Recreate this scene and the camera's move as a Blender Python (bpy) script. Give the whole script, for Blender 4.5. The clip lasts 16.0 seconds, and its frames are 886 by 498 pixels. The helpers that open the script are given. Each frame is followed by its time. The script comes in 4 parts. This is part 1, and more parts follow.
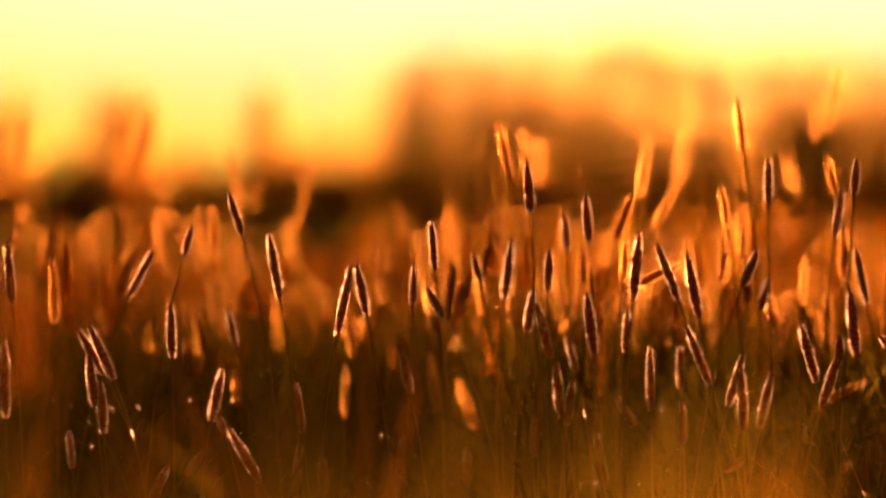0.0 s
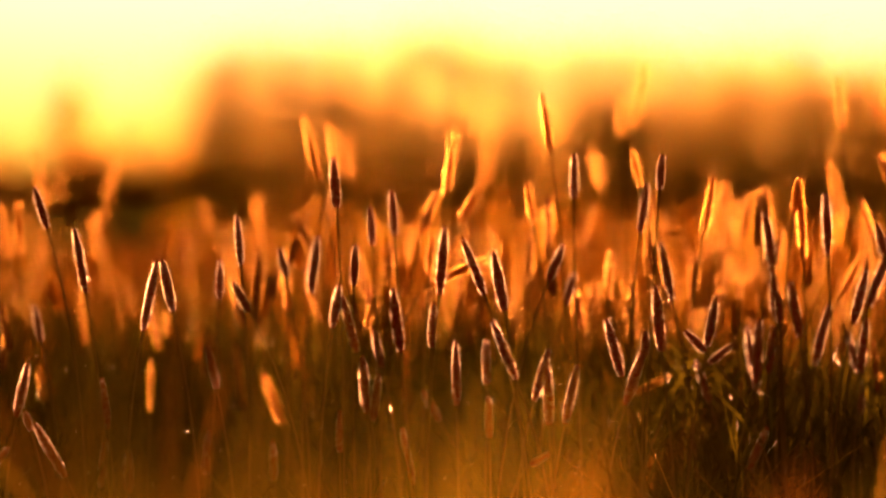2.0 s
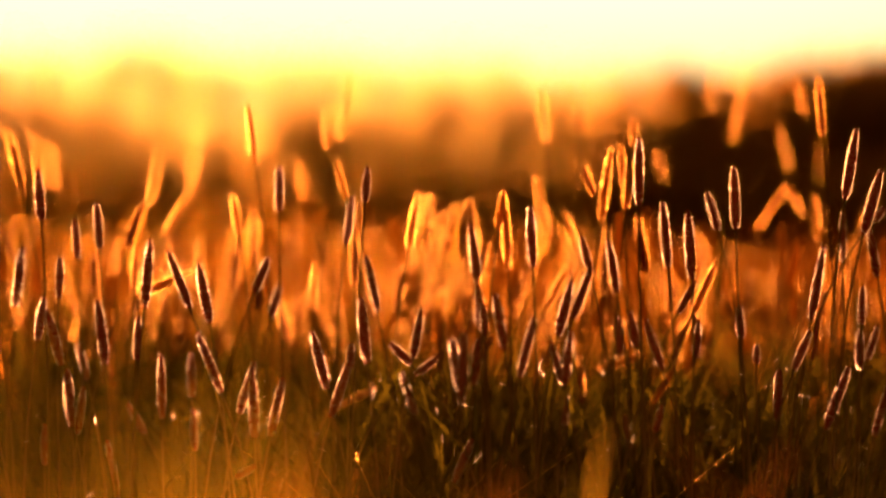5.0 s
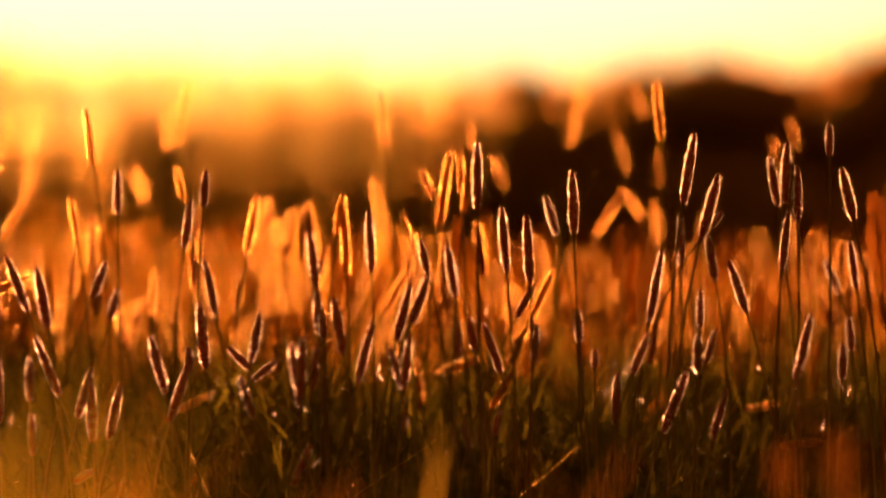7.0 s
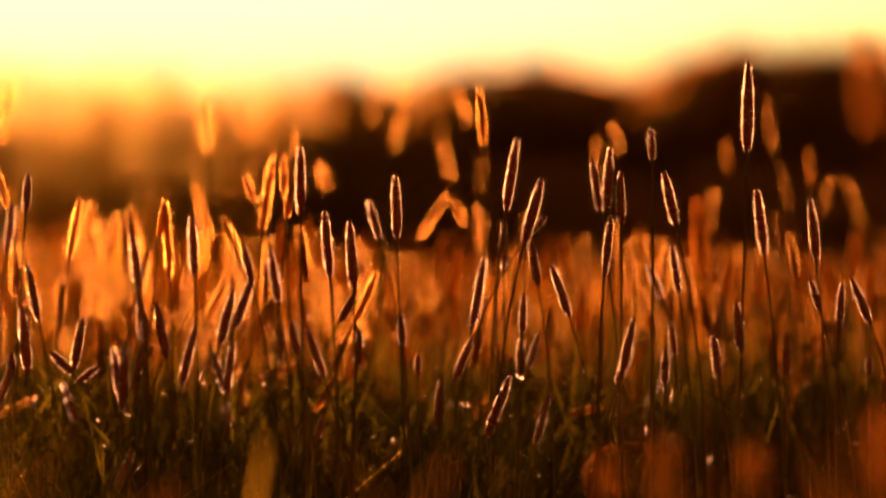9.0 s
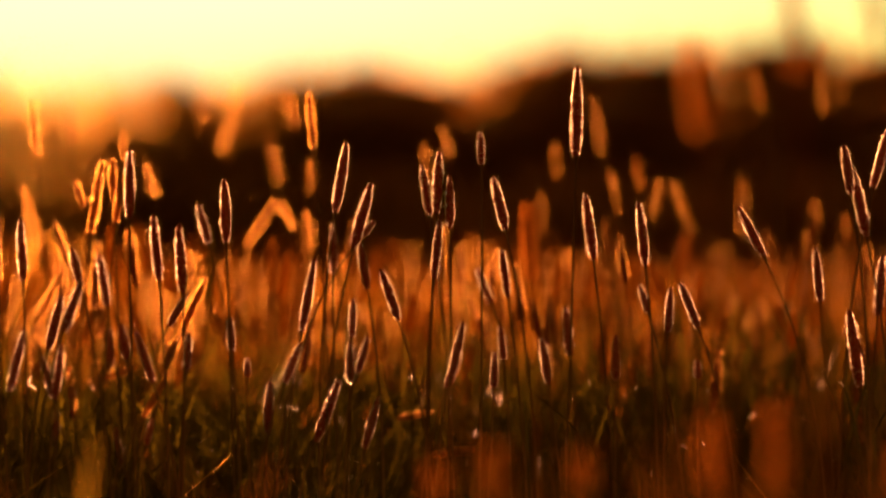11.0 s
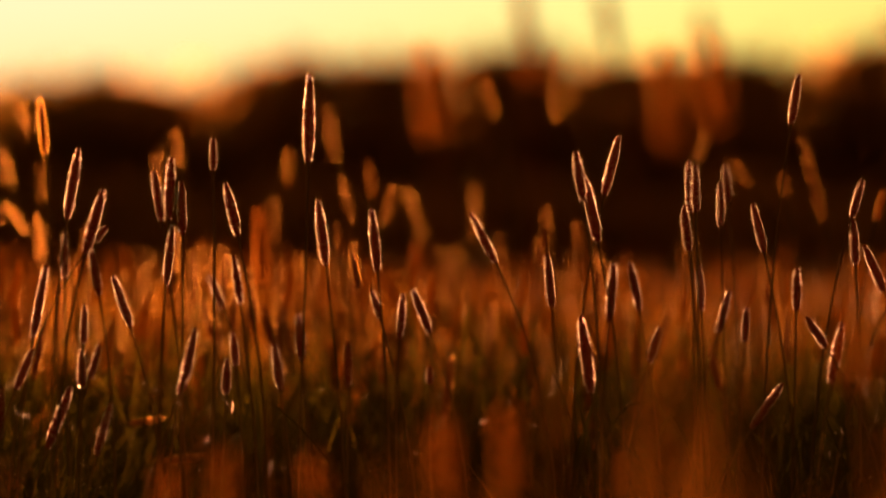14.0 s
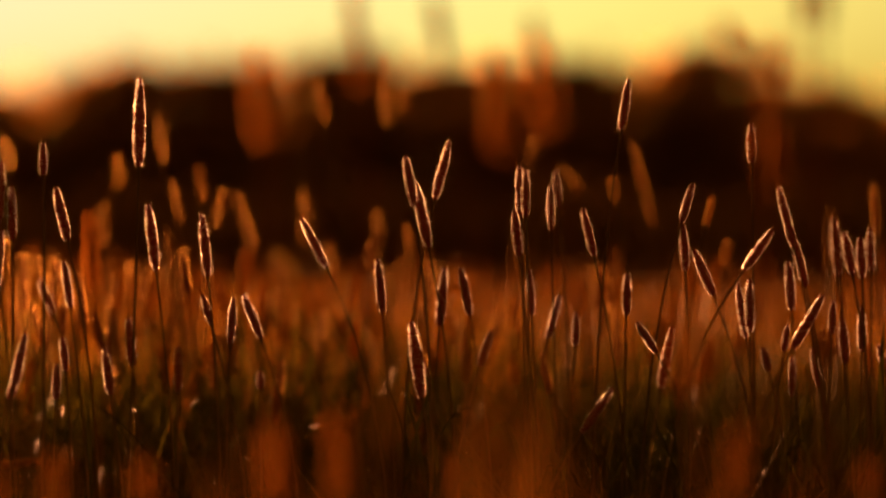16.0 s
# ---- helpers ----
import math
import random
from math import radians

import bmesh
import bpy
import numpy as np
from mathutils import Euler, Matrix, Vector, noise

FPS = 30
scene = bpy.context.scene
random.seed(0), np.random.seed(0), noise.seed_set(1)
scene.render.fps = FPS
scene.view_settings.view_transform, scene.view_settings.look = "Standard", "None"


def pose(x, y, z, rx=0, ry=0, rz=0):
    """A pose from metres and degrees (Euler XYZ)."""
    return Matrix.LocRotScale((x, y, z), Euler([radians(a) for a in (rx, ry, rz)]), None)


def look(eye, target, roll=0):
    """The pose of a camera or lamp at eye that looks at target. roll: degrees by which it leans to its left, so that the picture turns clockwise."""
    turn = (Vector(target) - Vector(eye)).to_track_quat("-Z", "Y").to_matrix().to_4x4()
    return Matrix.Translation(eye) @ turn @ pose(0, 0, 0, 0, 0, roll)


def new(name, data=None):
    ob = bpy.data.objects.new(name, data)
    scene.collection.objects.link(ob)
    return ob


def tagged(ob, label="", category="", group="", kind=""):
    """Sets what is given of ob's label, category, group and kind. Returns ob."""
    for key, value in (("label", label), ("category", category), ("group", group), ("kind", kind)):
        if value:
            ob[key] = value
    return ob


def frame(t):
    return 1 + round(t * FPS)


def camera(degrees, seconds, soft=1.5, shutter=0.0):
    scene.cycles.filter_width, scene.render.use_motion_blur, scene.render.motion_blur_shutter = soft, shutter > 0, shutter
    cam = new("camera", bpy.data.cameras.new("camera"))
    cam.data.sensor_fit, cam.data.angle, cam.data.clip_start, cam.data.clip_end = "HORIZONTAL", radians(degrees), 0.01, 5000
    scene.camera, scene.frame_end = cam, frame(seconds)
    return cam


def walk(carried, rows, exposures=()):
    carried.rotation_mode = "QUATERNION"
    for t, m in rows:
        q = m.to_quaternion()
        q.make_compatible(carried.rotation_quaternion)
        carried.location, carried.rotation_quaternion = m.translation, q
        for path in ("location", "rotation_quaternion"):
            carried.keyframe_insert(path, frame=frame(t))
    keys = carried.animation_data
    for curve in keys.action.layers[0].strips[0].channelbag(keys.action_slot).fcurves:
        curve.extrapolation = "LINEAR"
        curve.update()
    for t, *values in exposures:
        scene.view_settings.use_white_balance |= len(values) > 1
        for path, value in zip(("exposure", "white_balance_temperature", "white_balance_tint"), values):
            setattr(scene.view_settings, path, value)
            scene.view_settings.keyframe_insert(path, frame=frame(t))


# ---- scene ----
# Camera on a tripod among the grass, panning slowly to the right.
H = 0.45
cam = camera(10, 16.0, soft=3.0)
cam.data.dof.use_dof = True
cam.data.dof.focus_distance = 4.0
cam.data.dof.aperture_fstop = 5.2
PATH = [
    (0, pose(0, 0, H, 90.057, 0, 7.969)),
    (0.5, pose(0, 0, H, 90.024, 0, 7.437)),
    (1, pose(0, 0, H, 89.999, 0, 6.879)),
    (1.5, pose(0, 0, H, 89.992, 0, 6.335)),
    (2, pose(0, 0, H, 89.995, 0, 5.775)),
    (2.5, pose(0, 0, H, 89.961, 0, 5.182)),
    (3, pose(0, 0, H, 90.000, 0, 4.616)),
    (3.5, pose(0, 0, H, 90.051, 0, 4.051)),
    (4, pose(0, 0, H, 90.088, 0, 3.482)),
    (6.5, pose(0, 0, H, 90.172, 0, 1.064)),
    (7, pose(0, 0, H, 90.184, 0, 0.617)),
    (7.5, pose(0, 0, H, 90.203, 0, 0.149)),
    (8, pose(0, 0, H, 90.205, 0, -0.350)),
    (8.5, pose(0, 0, H, 90.220, 0, -0.873)),
    (11, pose(0, 0, H, 90.284, 0, -3.315)),
    (11.5, pose(0, 0, H, 90.294, 0, -3.800)),
    (12, pose(0, 0, H, 90.319, 0, -4.307)),
    (12.5, pose(0, 0, H, 90.342, 0, -4.834)),
    (13, pose(0, 0, H, 90.342, 0, -5.351)),
    (13.5, pose(0, 0, H, 90.336, 0, -5.851)),
    (14, pose(0, 0, H, 90.353, 0, -6.343)),
    (14.5, pose(0, 0, H, 90.364, 0, -6.827)),
    (15, pose(0, 0, H, 90.383, 0, -7.317)),
    (15.5, pose(0, 0, H, 90.398, 0, -7.804)),
    (16, pose(0, 0, H, 90.407, 0, -8.260)),
]
walk(cam, PATH, exposures=[(t, e, 6950, 17) for t, e in ((0, 2.26), (3.5, 2.7), (7, 2.58), (8.5, 2.46), (11, 2.38), (14, 2.08), (16, 1.98))])

# ---- light: a low evening sun just over the wood, and a hazy yellow sky ----
SUN_BEARING, SUN_HEIGHT = -4.6, 3.4
world = bpy.data.worlds.new("evening_sky")
world.use_nodes = True
scene.world = world
wn, wl = world.node_tree.nodes, world.node_tree.links
sky = wn.new("ShaderNodeTexSky")
sky.sky_type = "NISHITA"
sky.sun_disc = False
sky.sun_elevation = radians(SUN_HEIGHT)
sky.sun_rotation = radians(SUN_BEARING)
sky.dust_density = 3.0
sky.air_density = 1.2
sky.ozone_density = 1.0
# dust in the bright part of the sky turns it pale yellow; the dim part stays a dull warm grey
grey = wn.new("ShaderNodeRGBToBW")
wl.new(sky.outputs["Color"], grey.inputs[0])
bright = wn.new("ShaderNodeMapRange")
bright.interpolation_type = "SMOOTHSTEP"
bright.inputs["From Min"].default_value = 1.2
bright.inputs["From Max"].default_value = 2.2
wl.new(grey.outputs[0], bright.inputs["Value"])
pale = wn.new("ShaderNodeCombineXYZ")
for channel, share, less, most in (("X", 0.68, 0.0, 5.2), ("Y", 0.605, -0.35, 4.65), ("Z", 0.185, -0.34, 2.8)):
    rise = wn.new("ShaderNodeMath")
    rise.operation = "MULTIPLY_ADD"
    rise.inputs[1].default_value = share
    rise.inputs[2].default_value = less
    wl.new(grey.outputs[0], rise.inputs[0])
    full_up = wn.new("ShaderNodeMath")
    full_up.operation = "SMOOTH_MIN"
    full_up.inputs[1].default_value = most
    full_up.inputs[2].default_value = 0.3 * most
    wl.new(rise.outputs[0], full_up.inputs[0])
    wl.new(full_up.outputs[0], pale.inputs[channel])
dull = wn.new("ShaderNodeVectorMath")
dull.operation = "MULTIPLY"
dull.inputs[1].default_value = (2.6, 0.82, 0.13)
wl.new(sky.outputs["Color"], dull.inputs[0])
dusty = wn.new("ShaderNodeMix")
dusty.data_type = "RGBA"
wl.new(bright.outputs["Result"], dusty.inputs[0])
wl.new(dull.outputs["Vector"], dusty.inputs[6])
wl.new(pale.outputs["Vector"], dusty.inputs[7])
# close over the horizon the evening haze turns it orange
spot = wn.new("ShaderNodeTexCoord")
height = wn.new("ShaderNodeSeparateXYZ")
wl.new(spot.outputs["Generated"], height.inputs[0])
haze = wn.new("ShaderNodeMapRange")
haze.interpolation_type = "SMOOTHSTEP"
haze.inputs["From Min"].default_value = math.sin(radians(0.8))
haze.inputs["From Max"].default_value = math.sin(radians(3.3))
wl.new(height.outputs["Z"], haze.inputs["Value"])
tint = wn.new("ShaderNodeMix")
tint.data_type = "RGBA"
tint.inputs[6].default_value = (0.98, 0.73, 0.24, 1)
tint.inputs[7].default_value = (1, 1, 1, 1)
wl.new(haze.outputs["Result"], tint.inputs[0])
hazy = wn.new("ShaderNodeMix")
hazy.data_type = "RGBA"
hazy.blend_type = "MULTIPLY"
hazy.inputs[0].default_value = 1.0
wl.new(dusty.outputs[2], hazy.inputs[6])
wl.new(tint.outputs[2], hazy.inputs[7])
wl.new(hazy.outputs[2], wn["Background"].inputs["Color"])
wn["Background"].inputs["Strength"].default_value = 0.05

sun = new("sun", bpy.data.lights.new("sun", "SUN"))
sun.data.energy = 5.0
sun.data.angle = radians(0.6)
sun.data.color = (1.0, 0.36, 0.12)
b, e = radians(SUN_BEARING), radians(SUN_HEIGHT)
way = Vector((math.sin(b) * math.cos(e), math.cos(b) * math.cos(e), math.sin(e)))
sun.matrix_world = look(way * 50, (0, 0, 0))


# ---- materials ----
def leafy(name, low, high, through_part=0.5, gloss=0.08, rough=0.45, scale=60.0, forward=0.0, bend=1.3):
    """A thin plant surface: scatters on both sides, lets light through, a little waxy. low, high: its range of colours."""
    m = bpy.data.materials.new(name)
    m.use_nodes = True
    n, l = m.node_tree.nodes, m.node_tree.links
    n.clear()
    out = n.new("ShaderNodeOutputMaterial")
    geo = n.new("ShaderNodeNewGeometry")
    info = n.new("ShaderNodeObjectInfo")
    coord = n.new("ShaderNodeTexCoord")
    grain = n.new("ShaderNodeTexNoise")
    grain.inputs["Scale"].default_value = scale
    grain.inputs["Detail"].default_value = 4.0
    l.new(coord.outputs["Object"], grain.inputs["Vector"])
    add = n.new("ShaderNodeMath")
    add.operation = "ADD"
    l.new(geo.outputs["Random Per Island"], add.inputs[0])
    l.new(info.outputs["Random"], add.inputs[1])
    mean = n.new("ShaderNodeMath")
    mean.operation = "MULTIPLY_ADD"
    mean.inputs[1].default_value = 0.35
    l.new(add.outputs[0], mean.inputs[0])
    part_noise = n.new("ShaderNodeMath")
    part_noise.operation = "MULTIPLY"
    part_noise.inputs[1].default_value = 0.35
    l.new(grain.outputs["Fac"], part_noise.inputs[0])
    l.new(part_noise.outputs[0], mean.inputs[2])
    ramp = n.new("ShaderNodeValToRGB")
    ramp.color_ramp.elements[0].color = (*low, 1)
    ramp.color_ramp.elements[1].color = (*high, 1)
    ramp.color_ramp.elements[0].position = 0.15
    ramp.color_ramp.elements[1].position = 0.85
    l.new(mean.outputs[0], ramp.inputs["Fac"])
    dif = n.new("ShaderNodeBsdfDiffuse")
    tra = n.new("ShaderNodeBsdfTranslucent")
    glo = n.new("ShaderNodeBsdfGlossy")
    glo.inputs["Roughness"].default_value = rough
    glo.inputs["Color"].default_value = (0.9, 0.85, 0.75, 1)
    l.new(ramp.outputs["Color"], dif.inputs["Color"])
    l.new(ramp.outputs["Color"], tra.inputs["Color"])
    mix = n.new("ShaderNodeMixShader")
    mix.inputs["Fac"].default_value = through_part
    l.new(dif.outputs[0], mix.inputs[1])
    l.new(tra.outputs[0], mix.inputs[2])
    body = mix
    if forward:
        # thin tissue also passes light on in nearly its own direction
        onward = n.new("ShaderNodeBsdfRefraction")
        onward.inputs["Roughness"].default_value = 0.6
        onward.inputs["IOR"].default_value = bend
        l.new(ramp.outputs["Color"], onward.inputs["Color"])
        body = n.new("ShaderNodeMixShader")
        body.inputs["Fac"].default_value = forward
        l.new(mix.outputs[0], body.inputs[1])
        l.new(onward.outputs[0], body.inputs[2])
    mix2 = n.new("ShaderNodeMixShader")
    mix2.inputs["Fac"].default_value = gloss
    l.new(body.outputs[0], mix2.inputs[1])
    l.new(glo.outputs[0], mix2.inputs[2])
    l.new(mix2.outputs[0], out.inputs["Surface"])
    return m


EAR = leafy("ear_scales", (0.1, 0.017, 0.012), (0.22, 0.04, 0.026), 0.35, 0.015, 0.5, 900)
HAIR = leafy("ear_bristles", (0.56, 0.52, 0.53), (0.82, 0.77, 0.78), 0.96, 0.02, 0.3, 500, 0.32, 1.45)
# golden and amber copies: the backlit glow of blurred ears is put in the colour
GOLD = leafy("golden_glow_bristles", (0.46, 0.265, 0.072), (0.7, 0.43, 0.135), 0.78, 0.03, 0.35, 500, 0.19, 1.22)
AMBER = leafy("amber_glow_bristles", (0.29, 0.106, 0.017), (0.44, 0.17, 0.029), 0.75, 0.02, 0.4, 500, 0.06, 1.3)
STRAW = leafy("straw_glow_ear", (0.16, 0.056, 0.012), (0.28, 0.11, 0.025), 0.55, 0.02, 0.4, 500, 0.12)
STEM = leafy("grass_stem", (0.03, 0.018, 0.004), (0.07, 0.04, 0.01), 0.15, 0.03, 0.4, 200)
BLADE = leafy("grass_blade", (0.0105, 0.011, 0.0011), (0.031, 0.0278, 0.0028), 0.45, 0.01, 0.22, 90, 0.04)
NEAR = leafy("soft_near_grass", (0.016, 0.012, 0.0012), (0.05, 0.037, 0.004), 0.4, 0.005, 0.4, 90, 0.15)
DRY = leafy("dry_grass", (0.041, 0.015, 0.0018), (0.118, 0.047, 0.006), 0.55, 0.015, 0.45, 60, 0.115)
SEED = leafy("seeding_ears", (0.062, 0.022, 0.0035), (0.168, 0.064, 0.0096), 0.6, 0.02, 0.45, 60, 0.1)
# leaf colours for trees near the sun's bearing: its glare put into the tint
GLARE_BUSH = leafy("glare_bush_leaves", (0.23, 0.105, 0.012), (0.42, 0.21, 0.028), 0.78, 0.0, 0.5, 0.8, 0.4)
GLARE_LEAF = leafy("glare_leaves", (0.18, 0.125, 0.03), (0.34, 0.24, 0.07), 0.7, 0.02, 0.5, 0.8, 0.18)
LEAF = leafy("tree_leaves", (0.15, 0.07, 0.013), (0.3, 0.15, 0.03), 0.68, 0.02, 0.5, 0.8, 0.12)
BARK = leafy("tree_bark", (0.04, 0.03, 0.02), (0.12, 0.09, 0.07), 0.0, 0.02, 0.7, 3)
MEADOW = leafy("meadow_sward", (0.024, 0.0115, 0.0014), (0.068, 0.031, 0.0042), 0.5, 0.012, 0.4, 90, 0.125)
LEAF_GREEN = leafy("flat_leaf", (0.011, 0.013, 0.0013), (0.035, 0.036, 0.0038), 0.25, 0.003, 0.5, 90)
RUST = leafy("rusty_grass", (0.064, 0.0265, 0.0034), (0.15, 0.063, 0.009), 0.6, 0.005, 0.45, 60, 0.03)
TAWNY = leafy("tawny_ears", (0.17, 0.068, 0.0085), (0.36, 0.16, 0.022), 0.65, 0.02, 0.45, 60, 0.04)
# weaker glare further from the sun, put into the leaf colour
HALF_GLARE = leafy("half_glare_leaves", (0.17, 0.095, 0.02), (0.32, 0.19, 0.043), 0.78, 0.0, 0.5, 0.8, 0.15)
# colour of blades added near the lens as a veil of sun glare
VEIL = leafy("glare_veil_grass", (0.052, 0.042, 0.004), (0.104, 0.087, 0.009), 0.65, 0.01, 0.4, 90, 0.17)
SOIL = leafy("meadow_soil", (0.014, 0.011, 0.003), (0.045, 0.03, 0.01), 0.0, 0.0, 0.8, 1.5)


# ---- helpers for meshes ----
def mesh_of(name, verts, faces, *mats):
    me = bpy.data.meshes.new(name)
    me.from_pydata(verts, [], faces)
    for m in mats:
        me.materials.append(m)
    return me


def tri_mesh(name, verts, tris, mat):
    """A mesh from arrays of corners and triangles."""
    me = bpy.data.meshes.new(name)
    nv, nt = len(verts), len(tris)
    me.vertices.add(nv)
    me.vertices.foreach_set("co", np.asarray(verts, dtype=np.float32).ravel())
    me.loops.add(nt * 3)
    me.loops.foreach_set("vertex_index", np.asarray(tris, dtype=np.int32).ravel())
    me.polygons.add(nt)
    me.polygons.foreach_set("loop_start", np.arange(0, nt * 3, 3, dtype=np.int32))
    me.update(calc_edges=True)
    me.materials.append(mat)
    return me


def part(name, me, parent, label=""):
    ob = new(name, me)
    ob.parent = parent
    return tagged(ob, label)


def tube(points, radii, sides=6):
    """Corners and faces of a tube along points."""
    verts, faces = [], []
    n = len(points)
    for i, p in enumerate(points):
        a, c = points[max(i - 1, 0)], points[min(i + 1, n - 1)]
        t = (c - a).normalized()
        u = t.orthogonal().normalized()
        w = t.cross(u)
        for k in range(sides):
            q = 2 * math.pi * k / sides
            verts.append(p + (u * math.cos(q) + w * math.sin(q)) * radii[i])
    for i in range(n - 1):
        for k in range(sides):
            k2 = (k + 1) % sides
            faces.append((i * sides + k, i * sides + k2, (i + 1) * sides + k2, (i + 1) * sides + k))
    faces.append(tuple(range(sides))[::-1])
    faces.append(tuple(range((n - 1) * sides, n * sides)))
    return verts, faces


# ---- the meadow ground, one sheet to the horizon ----
def ground_sheet():
    rings = [0, 2, 4, 8, 15, 30, 60, 120, 240, 500, 1200, 3500]
    verts, faces, n = [(0, 0, 0)], [], 48
    for r in rings[1:]:
        for k in range(n):
            a = 2 * math.pi * k / n
            x, y = r * math.cos(a), r * math.sin(a)
            z = 0.03 * noise.noise((x * 0.3, y * 0.3, 0)) if r < 200 else 0
            verts.append((x, y, z))
    for k in range(n):
        faces.append((0, 1 + k, 1 + (k + 1) % n))
    for i in range(len(rings) - 2):
        for k in range(n):
            a, c = 1 + i * n + k, 1 + i * n + (k + 1) % n
            faces.append((a, a + n, c + n, c))
    ob = new("ground", mesh_of("ground", verts, faces, SOIL))
    return tagged(ob, "brown-green soil of the meadow under the grass", "ground", kind="structure")


ground_sheet()
rng = np.random.default_rng(7)


def blades(name, count, near, far, tall, width, label, mat, half=17.0, lean=0.35, middle=0.0, loose=5.0):
    """Many curved grass blades on the ground between two distances, in a sector round the tripod."""
    # the edge of the denser part runs out loosely
    th = np.radians(middle + rng.uniform(-half, half, count) + rng.normal(0, 1, count) * rng.choice((0.0, loose), count))
    r = np.sqrt(rng.uniform(0, 1, count) * (far ** 2 - near ** 2) + near ** 2)
    r = np.maximum(near, r + (far - near) * 0.05 * rng.normal(0, 1, count) * (r > near + 0.85 * (far - near)))
    root = np.stack([r * np.sin(th), r * np.cos(th), np.zeros(count)], 1)
    # patches where the grass grows taller
    patch = 0.5 + 0.5 * np.sin(root[:, 0] * 5.1 + 1.7 * np.sin(root[:, 1] * 2.3)) * np.cos(root[:, 1] * 3.7 + root[:, 0])
    h = tall * rng.uniform(0.45, 1.0, count) * (0.75 + 0.35 * patch)
    az = rng.uniform(0, 2 * np.pi, count)
    out = np.stack([np.cos(az), np.sin(az), np.zeros(count)], 1)
    bend = h * lean * rng.uniform(0.1, 1.6, count)
    face = rng.uniform(0, np.pi, count)
    side = np.stack([np.cos(face), np.sin(face), np.zeros(count)], 1)
    w = width * rng.uniform(0.6, 1.3, count)
    steps = ((0.0, 0.5), (0.4, 0.46), (0.75, 0.3)) if near < 5 and half < 90 else ((0.0, 0.5), (0.6, 0.42))
    k = 2 * len(steps)
    verts = np.zeros((count, k + 1, 3))
    for i, (f, share) in enumerate(steps):
        mid = root + out * (bend * f * f)[:, None]
        mid[:, 2] = h * (f - 0.12 * f * f * (bend / np.maximum(h, 1e-6)))
        half_w = (w * share)[:, None]
        verts[:, 2 * i] = mid - side * half_w
        verts[:, 2 * i + 1] = mid + side * half_w
    tip = root + out * bend[:, None]
    tip[:, 2] = h * (1 - 0.12 * bend / h)
    verts[:, k] = tip
    one = [q for i in range(0, k - 2, 2) for q in ((i, i + 1, i + 3), (i, i + 3, i + 2))] + [(k - 2, k - 1, k)]
    tris = np.array(one)[None] + (np.arange(count) * (k + 1))[:, None, None]
    ob = new(name, tri_mesh(name, verts.reshape(-1, 3), tris.reshape(-1, 3), mat))
    return tagged(ob, label, "grass", kind="stuff")


blades("short_meadow_grass", 20000, 2.7, 3.6, 0.235, 0.0036, "short green blades of meadow grass under the foxtails", BLADE, lean=0.8)
blades("meadow_grass", 60000, 4.35, 7.0, 0.455, 0.0035, "green blades of meadow grass between the foxtails", BLADE, lean=0.55)
blades("dry_meadow_grass", 6500, 4.7, 7.0, 0.42, 0.0022, "thin dry tan grass stalks in the meadow", DRY, lean=0.28)
blades("focus_grass", 4600, 3.75, 4.4, 0.375, 0.0036, "slender dark green blades standing among the foxtails", BLADE, lean=0.5, half=7, middle=6.5, loose=3.0)
blades("shaded_grass", 3700, 3.65, 4.3, 0.315, 0.0034, "dark green grass low among the foxtails", BLADE, lean=0.5, half=4.4, middle=-4.2, loose=1.5)
blades("dry_culms", 300, 3.8, 4.25, 0.36, 0.0011, "fine dry culms that glint in the low sun", GOLD, lean=0.75, half=9, middle=5)
blades("middle_grass", 60000, 7.0, 22.0, 0.40, 0.006, "green meadow grass further off, in evening light", MEADOW)
blades("middle_dry_grass", 16000, 7.0, 22.0, 0.44, 0.004, "tan seeding grass stalks further off", DRY)
blades("far_grass", 45000, 22.0, 70.0, 0.42, 0.018, "distant green meadow grass", MEADOW)
blades("far_dry_grass", 14000, 22.0, 70.0, 0.46, 0.012, "distant tan seeding grass", DRY)
blades("edge_grass", 30000, 70.0, 212.0, 0.5, 0.06, "meadow grass in front of the wood", DRY)
blades("grass_around", 75000, 1.2, 14.0, 0.34, 0.006, "meadow grass behind and beside the tripod", BLADE, half=163, middle=180)
blades("grass_beyond", 30000, 14.0, 60.0, 0.38, 0.02, "meadow grass all round, further off", MEADOW, half=163, middle=180)
blades("near_grass", 900, 1.9, 2.7, 0.37, 0.0042, "soft green-gold grass blades close to the camera", NEAR, lean=0.6, half=18)
blades("low_grass", 14000, 0.5, 2.9, 0.265, 0.004, "short green grass in front of the foxtails", LEAF_GREEN, half=18)


# added close blades: their blur stands in for sun glare over the grass
blades("sunlit_grass", 2100, 1.0, 1.8, 0.48, 0.0027, "olive-gold blades added near the lens for the sun's veiling glare", VEIL, half=5.8, middle=-10.0, lean=0.3, loose=2.4)
blades("olive_grass", 800, 1.0, 1.8, 0.48, 0.0027, "more olive-gold stalks added near the lens for the glare", VEIL, half=2.8, middle=-7.8, lean=0.3, loose=2.2)
blades("golden_grass", 150, 1.0, 1.8, 0.47, 0.0027, "golden-green stalks added near the lens for the glare", VEIL, half=2.0, middle=-5.2, lean=0.3, loose=0.8)
blades("rusty_grass", 210, 1.1, 1.8, 0.47, 0.0027, "rust-coloured grass stalks close in front of the lens", RUST, half=1.4, middle=7.1, lean=0.3, loose=0.5)


